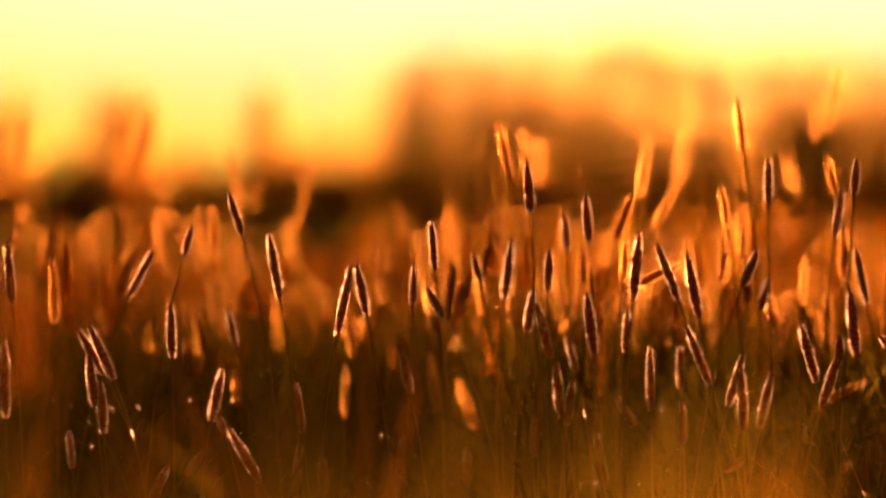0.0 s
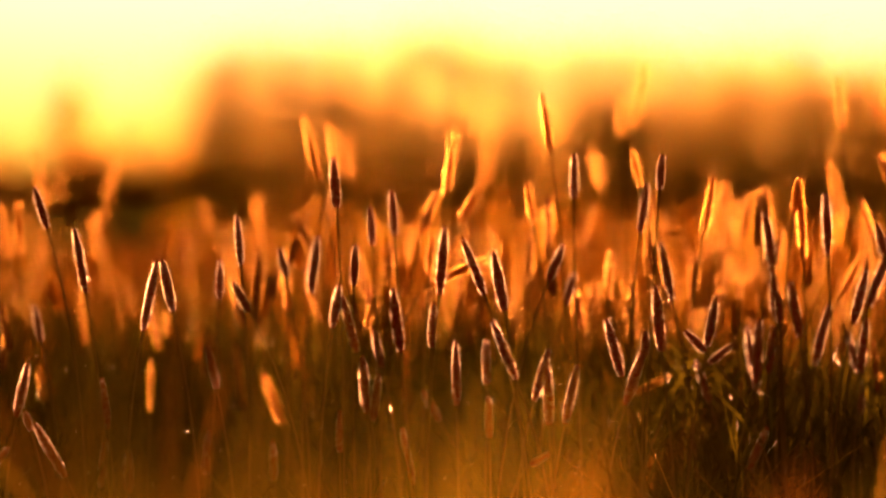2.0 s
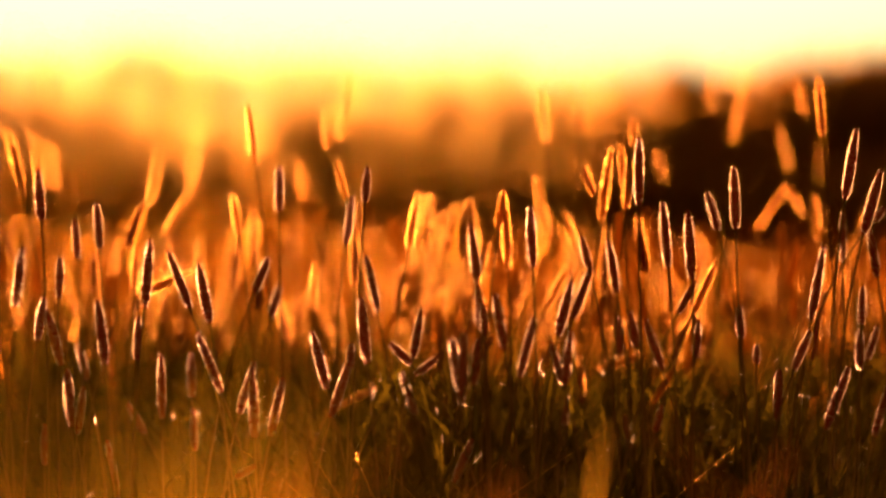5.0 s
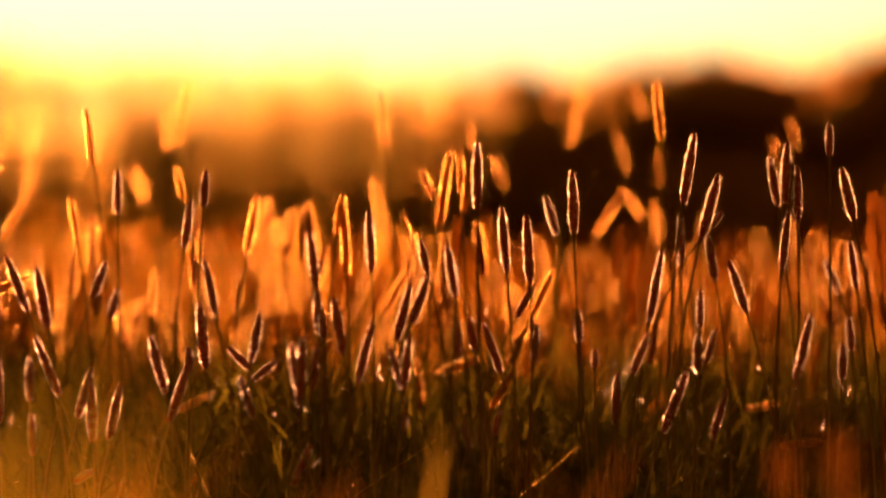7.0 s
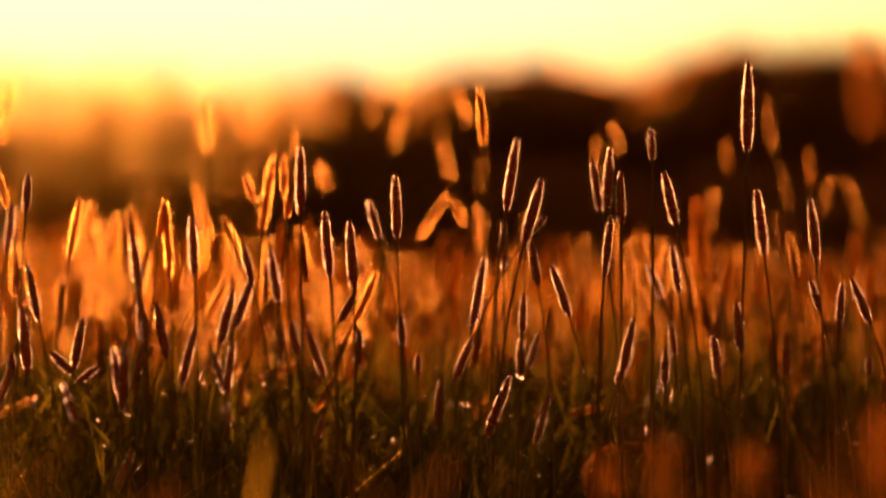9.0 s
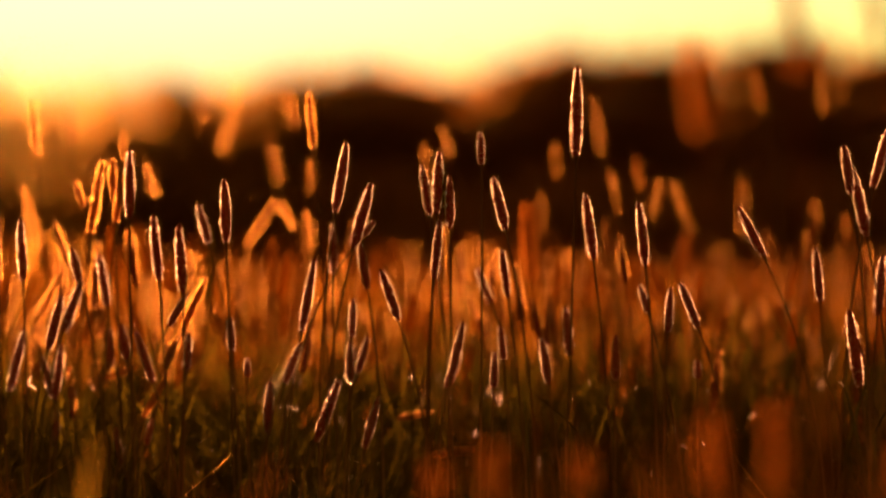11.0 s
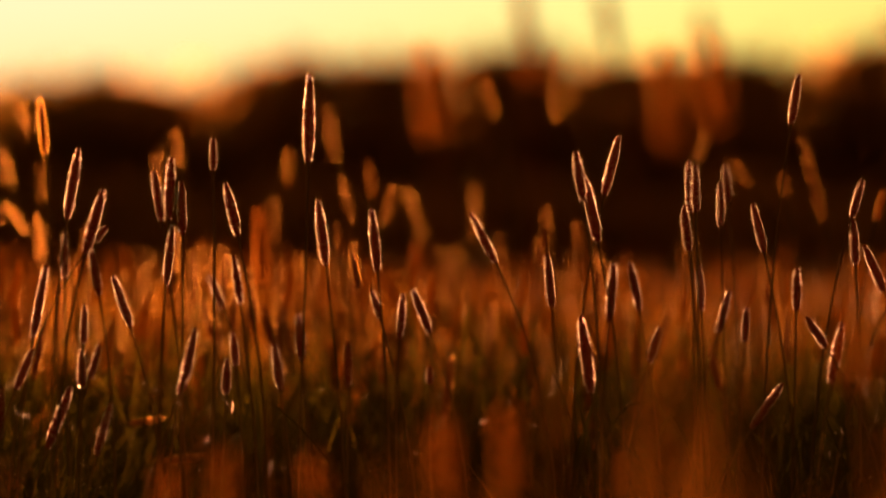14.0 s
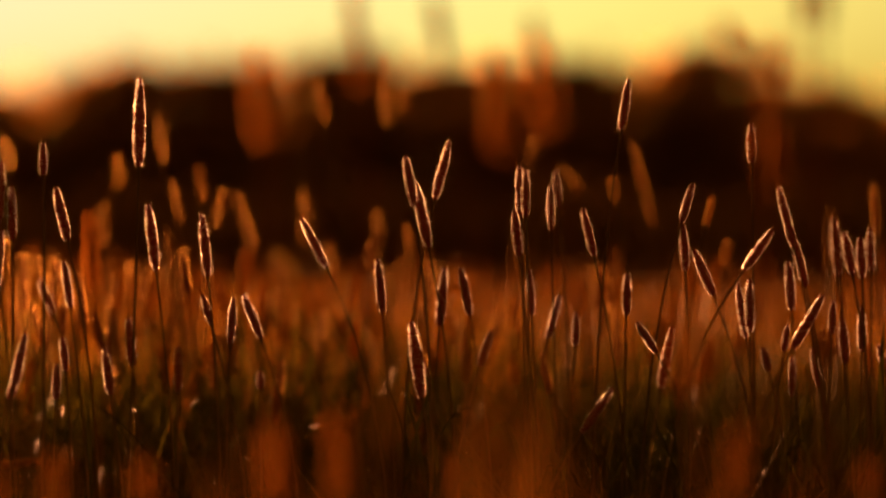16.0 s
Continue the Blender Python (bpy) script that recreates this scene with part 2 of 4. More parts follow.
# ---- ears: built in a few kinds, shared by the stalks ----
def ear_outline(f):
    """Relative radius of an ear from its foot (0) to its tip (1)."""
    return min(1.0, 0.55 + 2.4 * f) * (1 - max(0.0, (f - 0.48) / 0.52) ** 2.2 * 0.74)


def bristle_mesh(r, mat, reach, tufts):
    """The bristles round an ear of unit length and width, in small tufts."""
    verts, faces = [], []
    for _ in range(tufts):
        f0 = r.random() * 0.94
        while r.random() > ear_outline(f0) ** 1.5:
            f0 = r.random() * 0.94
        a0 = r.uniform(0, 2 * math.pi)
        long = r.uniform(0.6, 1.5) * reach
        for _k in range(3):
            f = min(0.995, max(0.0, f0 + r.gauss(0, 0.006)))
            a = a0 + r.gauss(0, 0.12)
            d = Vector((math.cos(a), math.sin(a), 0))
            s = Vector((-d.y, d.x, 0)) * r.choice((-1, 1))
            p = d * 0.42 * ear_outline(f) + Vector((0, 0, f))
            out = r.uniform(0.035, 0.1) * long
            rise = r.uniform(0.004, 0.024)
            i = len(verts)
            up = Vector((0, 0, r.uniform(0.0016, 0.0033) * reach))
            verts += [p - up + s * 0.01, p + up - s * 0.01, p + d * out + s * r.uniform(-0.06, 0.06) + Vector((0, 0, rise))]
            faces.append((i, i + 1, i + 2))
    return mesh_of("bristles", verts, faces, mat)


def ear_kind(k):
    """A foxtail ear of unit length and unit width: overlapping scales on a core, and the bristles round it."""
    r = random.Random(40 + k)
    verts, faces = [], []
    rings, sides = 14, 9
    for i in range(rings + 1):
        f = i / rings
        rad = 0.5 * 0.88 * ear_outline(f) * (1 + 0.03 * (-1) ** i)
        for j in range(sides):
            a = 2 * math.pi * (j + 0.5 * (i % 2)) / sides
            q = rad * (1 + r.uniform(-0.06, 0.06))
            verts.append(Vector((q * math.cos(a), q * math.sin(a), f * 0.97)))
    for i in range(rings):
        for j in range(sides):
            j2 = (j + 1) % sides
            faces.append((i * sides + j, i * sides + j2, (i + 1) * sides + j2, (i + 1) * sides + j))
    faces.append(tuple(range(sides))[::-1])
    faces.append(tuple(range(rings * sides, (rings + 1) * sides)))
    for _ in range(110):
        f = r.random() * 0.94
        a = r.uniform(0, 2 * math.pi)
        rad = 0.4 * ear_outline(f)
        d = Vector((math.cos(a), math.sin(a), 0))
        s = Vector((-d.y, d.x, 0))
        p = d * rad * 0.9 + Vector((0, 0, f))
        i = len(verts)
        verts += [p - s * 0.08 + Vector((0, 0, 0.012)), p + s * 0.08 + Vector((0, 0, 0.012)), p + d * 0.085 + Vector((0, 0, 0.05)), p + d * 0.02]
        faces += [(i, i + 1, i + 2), (i, i + 2, i + 3), (i + 3, i + 2, i + 1)]
    scales = mesh_of("ear", verts, faces, EAR)
    straw = mesh_of("ear", verts, faces, STRAW)
    rust = mesh_of("ear", verts, faces, RUST)
    return scales, bristle_mesh(r, HAIR, 1.15, 560), straw, bristle_mesh(r, GOLD, 1.45, 520), rust, bristle_mesh(r, AMBER, 2.5, 680)


KINDS = [ear_kind(k) for k in range(6)]


def leaf_kind(k):
    """A long grass leaf with a folded middle, hanging over: unit length along +x, rising first."""
    r = random.Random(90 + k)
    verts, faces = [], []
    n, droop = 9, r.uniform(0.25, 0.75)
    for i in range(n + 1):
        f = i / n
        x, z = f * 0.62, 0.8 * f - droop * f * f
        w = 0.013 * (1 - f ** 2.2) * min(1, 0.5 + 4 * f)
        verts += [(x, -w, z + 0.006), (x, 0, z), (x, w, z + 0.006)]
    for i in range(n):
        a = 3 * i
        faces += [(a, a + 1, a + 4, a + 3), (a + 1, a + 2, a + 5, a + 4)]
    return mesh_of("leaf", verts, faces, LEAF_GREEN)


LEAVES = [leaf_kind(k) for k in range(4)]
pick = random.Random(12)


def foxtail(x, y, z, length, lean, glow_tint=0):
    """A foxtail stalk whose ear starts at (x, y, z) and leans by that many degrees to the side. The last number tints
    the ear for the sun's glow: 1 straw-brown, 2 with golden bristles.
    """
    toward = pick.uniform(-12, 12)
    side = Vector((y, -x, 0)).normalized()
    back = Vector((x, y, 0)).normalized()
    s, c = math.sin(radians(lean)), math.cos(radians(lean))
    along = (side * s + Vector((0, 0, c)) + back * math.tan(radians(toward)) * abs(c) * 0.6).normalized()
    foot = Vector((x, y, z))
    tilt = max(-40.0, min(40.0, lean))
    root = Vector((x, y, 0)) - side * (0.25 * z * math.sin(radians(tilt))) + back * pick.uniform(-0.03, 0.03) + side * pick.uniform(-0.012, 0.012)
    thing = new("foxtail")
    thing.location = root
    # the stem: upright at the root, running into the ear's direction
    p0, p3 = Vector((0, 0, -0.01)), foot - root
    bendy = 0.28 if abs(lean) < 60 else 0.1
    p1, p2 = Vector((0, 0, p3.z * 0.45)), p3 - along * p3.z * bendy
    if abs(lean) > 100:
        p2 = p3 - along * 0.05
        p1 = Vector((0, 0, p3.z * 1.05))
    pts = []
    for i in range(15):
        f = i / 14
        pts.append(p0 * (1 - f) ** 3 + p1 * 3 * f * (1 - f) ** 2 + p2 * 3 * f * f * (1 - f) + p3 * f ** 3)
    verts, faces = tube(pts, [0.0014 - 0.0006 * i / 14 for i in range(15)], 5)
    part("stem", mesh_of("stem", verts, faces, RUST if y < 3.4 else STEM), thing, "thin rust-brown stem" if y < 3.4 else "thin green stem")
    scales, bristles, straw, golden, rust, rusty = KINDS[pick.randrange(len(KINDS))]
    if y < 3.4:
        shade, body, hair = "rust-brown", rust, rusty
    elif glow_tint == 1:
        shade, body, hair = "straw-brown", straw, golden
    else:
        shade, body, hair = "purple-brown", scales, golden if glow_tint else bristles
    width = pick.uniform(0.0074, 0.0092) * (0.72 + 0.28 * min(1.3, length / 0.05))
    width *= 0.88 if glow_tint else 1
    ear = part("ear", body, thing, shade + " ear of close scales")
    turn = along.to_track_quat("Z", "Y")
    ear.matrix_basis = Matrix.LocRotScale(p3, turn, (width, width, length))
    part("bristles", hair, ear, "bristles tinted golden for the sun behind them" if glow_tint else "pale bristles that catch the sun")
    for _ in range(pick.choice((2, 2, 3)) if y > 3 else 0):
        i = pick.randrange(2, 7)
        leaf = part("leaf", LEAVES[pick.randrange(4)], thing, "narrow green leaf")
        q = pick.uniform(0.1, 0.19)
        leaf.matrix_basis = Matrix.LocRotScale(pts[i], Euler((0, 0, pick.uniform(0, 6.28))), (q * pick.uniform(0.35, 1.0), q, q * pick.uniform(0.8, 1.7)))
    if x > 0.35 and y > 3 and abs(lean) < 30 and pick.random() < 0.4:
        leaf = part("leaf", LEAVES[pick.randrange(4)], thing, "broad upright dark leaf")
        q = pick.uniform(0.16, 0.24)
        leaf.matrix_basis = Matrix.LocRotScale(pts[pick.randrange(3, 7)], Euler((0, 0, pick.uniform(0, 6.28))), (q * pick.uniform(0.15, 0.45), q * 1.3, q * pick.uniform(1.3, 1.9)))
    if abs(lean) > 100:
        label = "foxtail grass stalk bent over, " + shade + " ear drooping"
    elif abs(lean) > 55:
        label = "foxtail grass stalk with its bristly " + shade + " ear bowed almost flat"
    elif abs(lean) > 18:
        label = "leaning foxtail grass stalk with bristly " + shade + " ear"
    elif length > 0.058:
        label = "upright foxtail grass stalk with long bristly " + shade + " ear"
    elif length < 0.036:
        label = "foxtail grass stalk with short bristly " + shade + " ear"
    else:
        label = "upright foxtail grass stalk with bristly " + shade + " ear in the meadow"
    return tagged(thing, label, "foxtail plant", "foxtail stalks in the meadow", "thing")


def stalk_bed(name, count, near, far, low, high, colour, label, fine, most=-5.0):
    """Many ears on stems in the meadow, past those that can be told apart: their ears, bristles and stems joined."""
    ears, hairs, stems, tri_e, tri_h, tri_s = [], [], [], [], [], []
    n_e = n_h = 0
    shapes = []
    for scales, bristles, *_others in KINDS[:3]:
        pair = []
        for me in (scales, bristles):
            me.calc_loop_triangles()
            co = np.zeros(len(me.vertices) * 3)
            me.vertices.foreach_get("co", co)
            tr = np.zeros(len(me.loop_triangles) * 3, dtype=np.int32)
            me.loop_triangles.foreach_get("vertices", tr)
            pair.append((co.reshape(-1, 3), tr.reshape(-1, 3)))
        # out of focus or far off, fewer bristles, wider
        step, wider = (2, 1.4) if fine else (11, 2.9)
        co, tr = pair[1]
        tr = tr[::step]
        co = co[tr.ravel()].copy()
        mid = co.reshape(-1, 3, 3).mean(1, keepdims=True)
        co = (mid + (co.reshape(-1, 3, 3) - mid) * wider).reshape(-1, 3)
        pair[1] = (co, np.arange(len(co)).reshape(-1, 3))
        if not fine:
            co, tr = pair[0]
            pair[0] = (co, tr[:252])
        shapes.append(pair)
    for k in range(count):
        th = radians(rng.triangular(-17, most, 17))
        r = math.sqrt(rng.uniform(near ** 2, far ** 2))
        h = rng.triangular(low, 0.6 * low + 0.4 * high, high)
        ln, w = rng.uniform(0.035, 0.065), rng.uniform(0.0075, 0.0095) * (1 if fine else 1 + r / 70)
        tilt = np.array([rng.normal(0, 0.17), rng.normal(0, 0.17), 1.0])
        d = tilt / np.linalg.norm(tilt)
        root = np.array([r * math.sin(th), r * math.cos(th), 0.0])
        foot = root + np.array([tilt[0] * h * 0.4, tilt[1] * h * 0.4, h])
        u = np.cross(d, (0.3, 1.0, 0.1))
        u /= np.linalg.norm(u)
        axes = np.stack([u * w, np.cross(d, u) * w, d * ln])
        (ce, te), (ch, tb) = shapes[k % 3]
        ears.append(ce @ axes + foot)
        tri_e.append(te + n_e)
        n_e += len(ce)
        hairs.append(ch @ axes + foot)
        tri_h.append(tb + n_h)
        n_h += len(ch)
        t = 0.0009 * (1 if fine else 1 + r / 40)
        ring = [np.array([t * math.cos(q), t * math.sin(q), 0]) for q in (0, 2.1, 4.2)]
        mid = root * 0.5 + foot * 0.5 - np.array([tilt[0], tilt[1], 0]) * h * 0.12
        o = k * 9
        stems += [p + q for p in (root, mid, foot) for q in ring]
        for j in (0, 3):
            for i in range(3):
                i2 = (i + 1) % 3
                tri_s += [(o + j + i, o + j + i2, o + j + 3 + i2), (o + j + i, o + j + 3 + i2, o + j + 3 + i)]
    for what, vs, ts, mat in (("ears", np.concatenate(ears), np.concatenate(tri_e), colour), ("bristles", np.concatenate(hairs), np.concatenate(tri_h), GOLD if fine else colour), ("stems", np.array(stems), np.array(tri_s), STEM)):
        ob = new(name + "_" + what, tri_mesh(name + "_" + what, vs, ts, mat))
        tagged(ob, label + ", their " + what, "grass", kind="stuff")


stalk_bed("soft_foxtail", 700, 4.5, 8.5, 0.29, 0.475, EAR, "golden-bristled foxtail stalks close behind the sharp ones", True, -3.0)
stalk_bed("tawny_foxtail", 900, 4.7, 9.5, 0.31, 0.46, TAWNY, "rust-coloured foxtail stalks in the meadow's middle", False, 7.0)
stalk_bed("far_foxtail", 1900, 9.0, 26.0, 0.30, 0.52, SEED, "tan foxtail stalks further off in the meadow", False)
stalk_bed("distant_foxtail", 1000, 26.0, 60.0, 0.32, 0.56, SEED, "distant tan foxtail stalks", False)


def glint_slivers(name, count, near, far, low, high, label):
    """Glints of sun in the grass, added as loose pale pieces: short bent slivers."""
    th = np.radians(rng.uniform(-17, 17, count))
    r = rng.uniform(near, far, count)
    z = low + (high - low) * rng.uniform(0, 1, count) ** 1.6
    mid = np.stack([r * np.sin(th), r * np.cos(th), z], 1)
    d = rng.normal(0, 1, (count, 3)) * (0.6, 0.6, 1.0)
    d /= np.linalg.norm(d, axis=1, keepdims=True)
    d *= (0.0012 + 0.007 * rng.uniform(0, 1, count) ** 3)[:, None]
    u = np.cross(d, rng.normal(0, 1, (count, 3)))
    u /= np.linalg.norm(u, axis=1, keepdims=True)
    u *= rng.uniform(0.00005, 0.00011, count)[:, None]
    verts = np.stack([mid - d, mid + u, mid + d, mid - u], 1)
    tris = np.array([(0, 1, 2), (0, 2, 3)])[None] + (np.arange(count) * 4)[:, None, None]
    tagged(new(name, tri_mesh(name, verts.reshape(-1, 3), tris.reshape(-1, 3), HAIR)), label, "grass", kind="stuff")


# pale slivers in place of sun glints on leaf edges
glint_slivers("grass_awns", 2300, 3.7, 4.3, 0.16, 0.37, "small pale slivers added as sun glints in the grass")


# ---- the wood behind the meadow ----
def crown_mesh(r, leaves, spread, low, size, mat, loose=1.0):
    """A crown of many small leaf clumps gathered in uneven boughs; unit height."""
    boughs = []
    for _ in range(24):
        f = low + (0.93 - low) * r.random() ** 1.25
        g = spread * (1 - ((f - 0.55) / 0.5) ** 2 * 0.8)
        a = r.uniform(0, 6.28)
        q = g * math.sqrt(r.random()) * 0.8
        boughs.append((q * math.cos(a), q * math.sin(a), f, r.uniform(0.06, 0.13) * loose))
    boughs.append((0.02, 0.01, 0.93, 0.07))
    verts, tris = [], []
    for _ in range(leaves):
        bx, by, bz, br = r.choice(boughs)
        p = Vector((bx + r.gauss(0, br * 0.8), by + r.gauss(0, br * 0.8), min(1.03, bz * 0.97 + r.gauss(0, br * 0.45))))
        u = Vector((r.gauss(0, 1), r.gauss(0, 1), r.gauss(0, 1))).normalized()
        w = u.orthogonal().normalized()
        w.rotate(Matrix.Rotation(r.uniform(0, 6.28), 3, u))
        v = u.cross(w)
        s = size * r.uniform(0.6, 1.3)
        i = len(verts)
        verts += [p - w * s, p - v * s * 0.6 + u * s * 0.2, p + w * s, p + v * s * 0.6 + u * s * 0.2]
        tris += [(i, i + 1, i + 2), (i, i + 2, i + 3)]
    return tri_mesh("crown", verts, tris, mat), boughs


def tree_kind(k, leaves, spread, low, size, mat, loose=1.0):
    r = random.Random(200 + k)
    crown, boughs = crown_mesh(r, leaves, spread, low, size, mat, loose)
    verts, faces = [], []

    def add(pts, radii, sides):
        v, f = tube(pts, radii, sides)
        o = len(verts)
        verts.extend(v)
        faces.extend(tuple(i + o for i in q) for q in f)

    pts = [Vector((0.012 * math.sin(i * 1.3 + k), 0.012 * math.cos(i * 1.7 + k), i / 8 * 0.9)) for i in range(9)]
    add(pts, [0.022 * (1 - 0.1 * i) + 0.002 for i in range(9)], 7)
    for bx, by, bz, _ in boughs:
        at = pts[max(1, min(6, int((bz - 0.15) * 8)))]
        end = Vector((bx, by, bz))
        add([at, at.lerp(end, 0.5) + Vector((0, 0, 0.02)), end], [0.008, 0.005, 0.002], 4)
    return mesh_of("trunk", verts, faces, BARK), crown


full = [tree_kind(k, 2600, 0.37, 0.04, 0.034, LEAF) for k in range(5)]
# half, dusky and thin crowns stand in for the glare around the sun
half = [tree_kind(20 + k, 2900, 0.36, 0.32, 0.016, HALF_GLARE, 1.3) for k in range(3)]
dusky = [tree_kind(30 + k, 4600, 0.37, 0.1, 0.021, HALF_GLARE, 1.2) for k in range(3)]
thin = [tree_kind(10 + k, 3300, 0.34, 0.4, 0.0125, GLARE_LEAF, 1.7) for k in range(4)]
place = random.Random(31)


def wood_tree(x, y, height, kinds, slim=1.0):
    trunk, crown = place.choice(kinds)
    height *= 1.035 if kinds is full else 1
    thing = new("tree")
    wide = height * place.uniform(0.9, 1.15) * slim
    thing.matrix_basis = Matrix.LocRotScale((x, y, -0.05), Euler((0, 0, place.uniform(0, 6.28))), (wide, wide, height))
    part("trunk", trunk, thing)
    part("crown", crown, thing)
    return tagged(thing, "leafy broad tree at the meadow's edge, dark against the evening sky" if kinds is full else "tree of the wood with leaves tinted russet for weak sun glare" if kinds is half or kinds is dusky else "thinly leaved tree with bright sky shining through, leaves tinted for sun glare", "tree", "trees of the wood")


# -- trees
wood_tree(-48.2, 211.6, 8.3, half, 0.5)
wood_tree(-45.0, 215.4, 8.2, half, 0.45)
wood_tree(-43.2, 210.8, 8.0, half, 0.5)
wood_tree(-36.6, 206.9, 8.0, half, 0.5)
wood_tree(-37.4, 213.0, 8.3, half, 0.4)
wood_tree(-44.2, 218.0, 8.4, half, 0.45)
wood_tree(-35.0, 209.8, 6.3, half, 0.5)
wood_tree(-33.3, 207.1, 6.0, thin, 0.6)
wood_tree(-31.0, 210.1, 8.6, thin, 0.7)
wood_tree(-30.7, 215.2, 9.4, thin)
wood_tree(-28.5, 215.0, 9.8, thin)
wood_tree(-26.4, 217.9, 9.8, thin)
wood_tree(-23.3, 214.5, 9.9, thin)
wood_tree(-21.1, 216.7, 10.1, thin)
wood_tree(-18.5, 214.2, 9.2, thin)
wood_tree(-16.6, 218.5, 9.6, thin)
wood_tree(-13.6, 209.4, 9.3, thin)
wood_tree(-12.0, 219.2, 9.4, thin)
wood_tree(-9.3, 213.5, 9.2, thin)
wood_tree(-6.7, 219.2, 9.5, thin)
wood_tree(-4.1, 213.6, 8.9, half)
wood_tree(-1.8, 209.3, 8.8, half)
wood_tree(0.7, 209.2, 8.9, dusky)
wood_tree(2.9, 210.8, 8.6, dusky)
wood_tree(5.6, 219.1, 9.6, dusky)
wood_tree(7.7, 211.6, 9.2, dusky)
wood_tree(9.8, 214.5, 9.1, full)
wood_tree(11.3, 210.9, 8.7, full)
wood_tree(16.0, 220.4, 9.3, full)
wood_tree(17.4, 219.4, 9.9, full)
wood_tree(18.3, 212.8, 9.8, full)
wood_tree(20.7, 218.0, 9.9, full)
wood_tree(21.8, 209.2, 9.7, full)
wood_tree(25.7, 218.4, 10.3, full)
wood_tree(28.2, 214.9, 10.6, full)
wood_tree(30.5, 214.0, 9.9, full)
wood_tree(32.7, 214.1, 9.9, full)
wood_tree(35.3, 216.4, 10.4, full)
wood_tree(36.1, 209.6, 9.8, full)
wood_tree(38.2, 213.1, 9.3, full)
wood_tree(40.6, 215.2, 9.2, full)
wood_tree(43.1, 215.4, 10.7, full)
wood_tree(44.7, 212.2, 9.0, full)
wood_tree(47.1, 211.1, 8.8, full)
wood_tree(50.3, 215.0, 8.2, full)
# -- end trees


# a second row behind, filling the wood
for i in range(14):
    a = radians(-8.3 + 7.8 * i / 13 + place.uniform(-0.12, 0.12))
    d = place.uniform(222, 232)
    wood_tree(d * math.sin(a), d * math.cos(a), place.uniform(6.6, 8.6), thin)
for i in range(46):
    a = radians(-0.6 + 15.9 * i / 45 + place.uniform(-0.1, 0.1))
    d = place.uniform(224, 236)
    wood_tree(d * math.sin(a), d * math.cos(a), 8.6 if abs(math.degrees(a) - 3.6) < 0.45 else place.uniform(7.4, 8.4), thin if math.degrees(a) < 0.1 else dusky if math.degrees(a) < 2.2 else full)


def bush_kind(k, mat):
    r = random.Random(300 + k)
    verts, tris = [], []
    lobes = [(r.uniform(-0.5, 0.5), r.uniform(-0.3, 0.3), r.uniform(0.25, 0.7), r.uniform(0.25, 0.4)) for _ in range(9)]
    for _ in range({GLARE_BUSH: 230, HALF_GLARE: 235}.get(mat, 900)):
        bx, by, bz, br = r.choice(lobes)
        d = Vector((r.gauss(0, 1), r.gauss(0, 1), r.gauss(0, 1))).normalized() * br * r.random() ** 0.4
        p = Vector((bx, by, bz)) + d
        p.z = abs(p.z)
        u = Vector((r.gauss(0, 1), r.gauss(0, 1), r.gauss(0, 1))).normalized()
        w = u.orthogonal().normalized()
        v = u.cross(w)
        s = r.uniform(0.05, 0.1) * (1 if mat is LEAF else 0.7)
        i = len(verts)
        verts += [p - w * s, p - v * s * 0.7, p + w * s, p + v * s * 0.7]
        tris += [(i, i + 1, i + 2), (i, i + 2, i + 3)]
    return tri_mesh("foliage", verts, tris, mat)


def bush_wood(k):
    r = random.Random(350 + k)
    verts, faces = [], []
    for _ in range(7):
        a, q = r.uniform(0, 6.28), r.uniform(0.15, 0.5)
        end = Vector((q * math.cos(a), q * 0.7 * math.sin(a), r.uniform(0.5, 0.85)))
        v, f = tube([Vector((end.x * 0.15, end.y * 0.15, 0)), Vector((end.x * 0.6, end.y * 0.6, end.z * 0.5)), end], [0.02, 0.013, 0.005], 5)
        o = len(verts)
        verts.extend(v)
        faces.extend(tuple(i + o for i in q_) for q_ in f)
    return mesh_of("branches", verts, faces, BARK)


HEDGE = {
    "dense dark hedge bush in front of the wood": (LEAF, 205, 5.2, 4.4, 5.0),
    "dark hedge bush under thin trees, leaves tinted brown for faint sun glare": (HALF_GLARE, 207, 5.8, 5.0, 5.4),
    "hedge bush with leaves tinted russet for weaker glare of the low sun": (HALF_GLARE, 238, 5.8, 5.4, 6.0),
    "hedge bush with leaves tinted bronze-brown for the glare around the sun": (GLARE_BUSH, 238, 6.0, 5.2, 5.8),
}
BUSHES = {m: [(bush_kind(4 * i + k, m), bush_wood(4 * i + k)) for k in range(4)] for i, m in enumerate((LEAF, HALF_GLARE, GLARE_BUSH))}
# zones by bearing: leaf tint and thinness hold the sun's glare
ZONES = ((-16.5, -8.4, 28, 1), (-8.4, -1.5, 25, 3), (-1.5, 0.4, 7, 2), (0.4, 2.6, 7, 1), (2.6, 16.5, 22, 0))
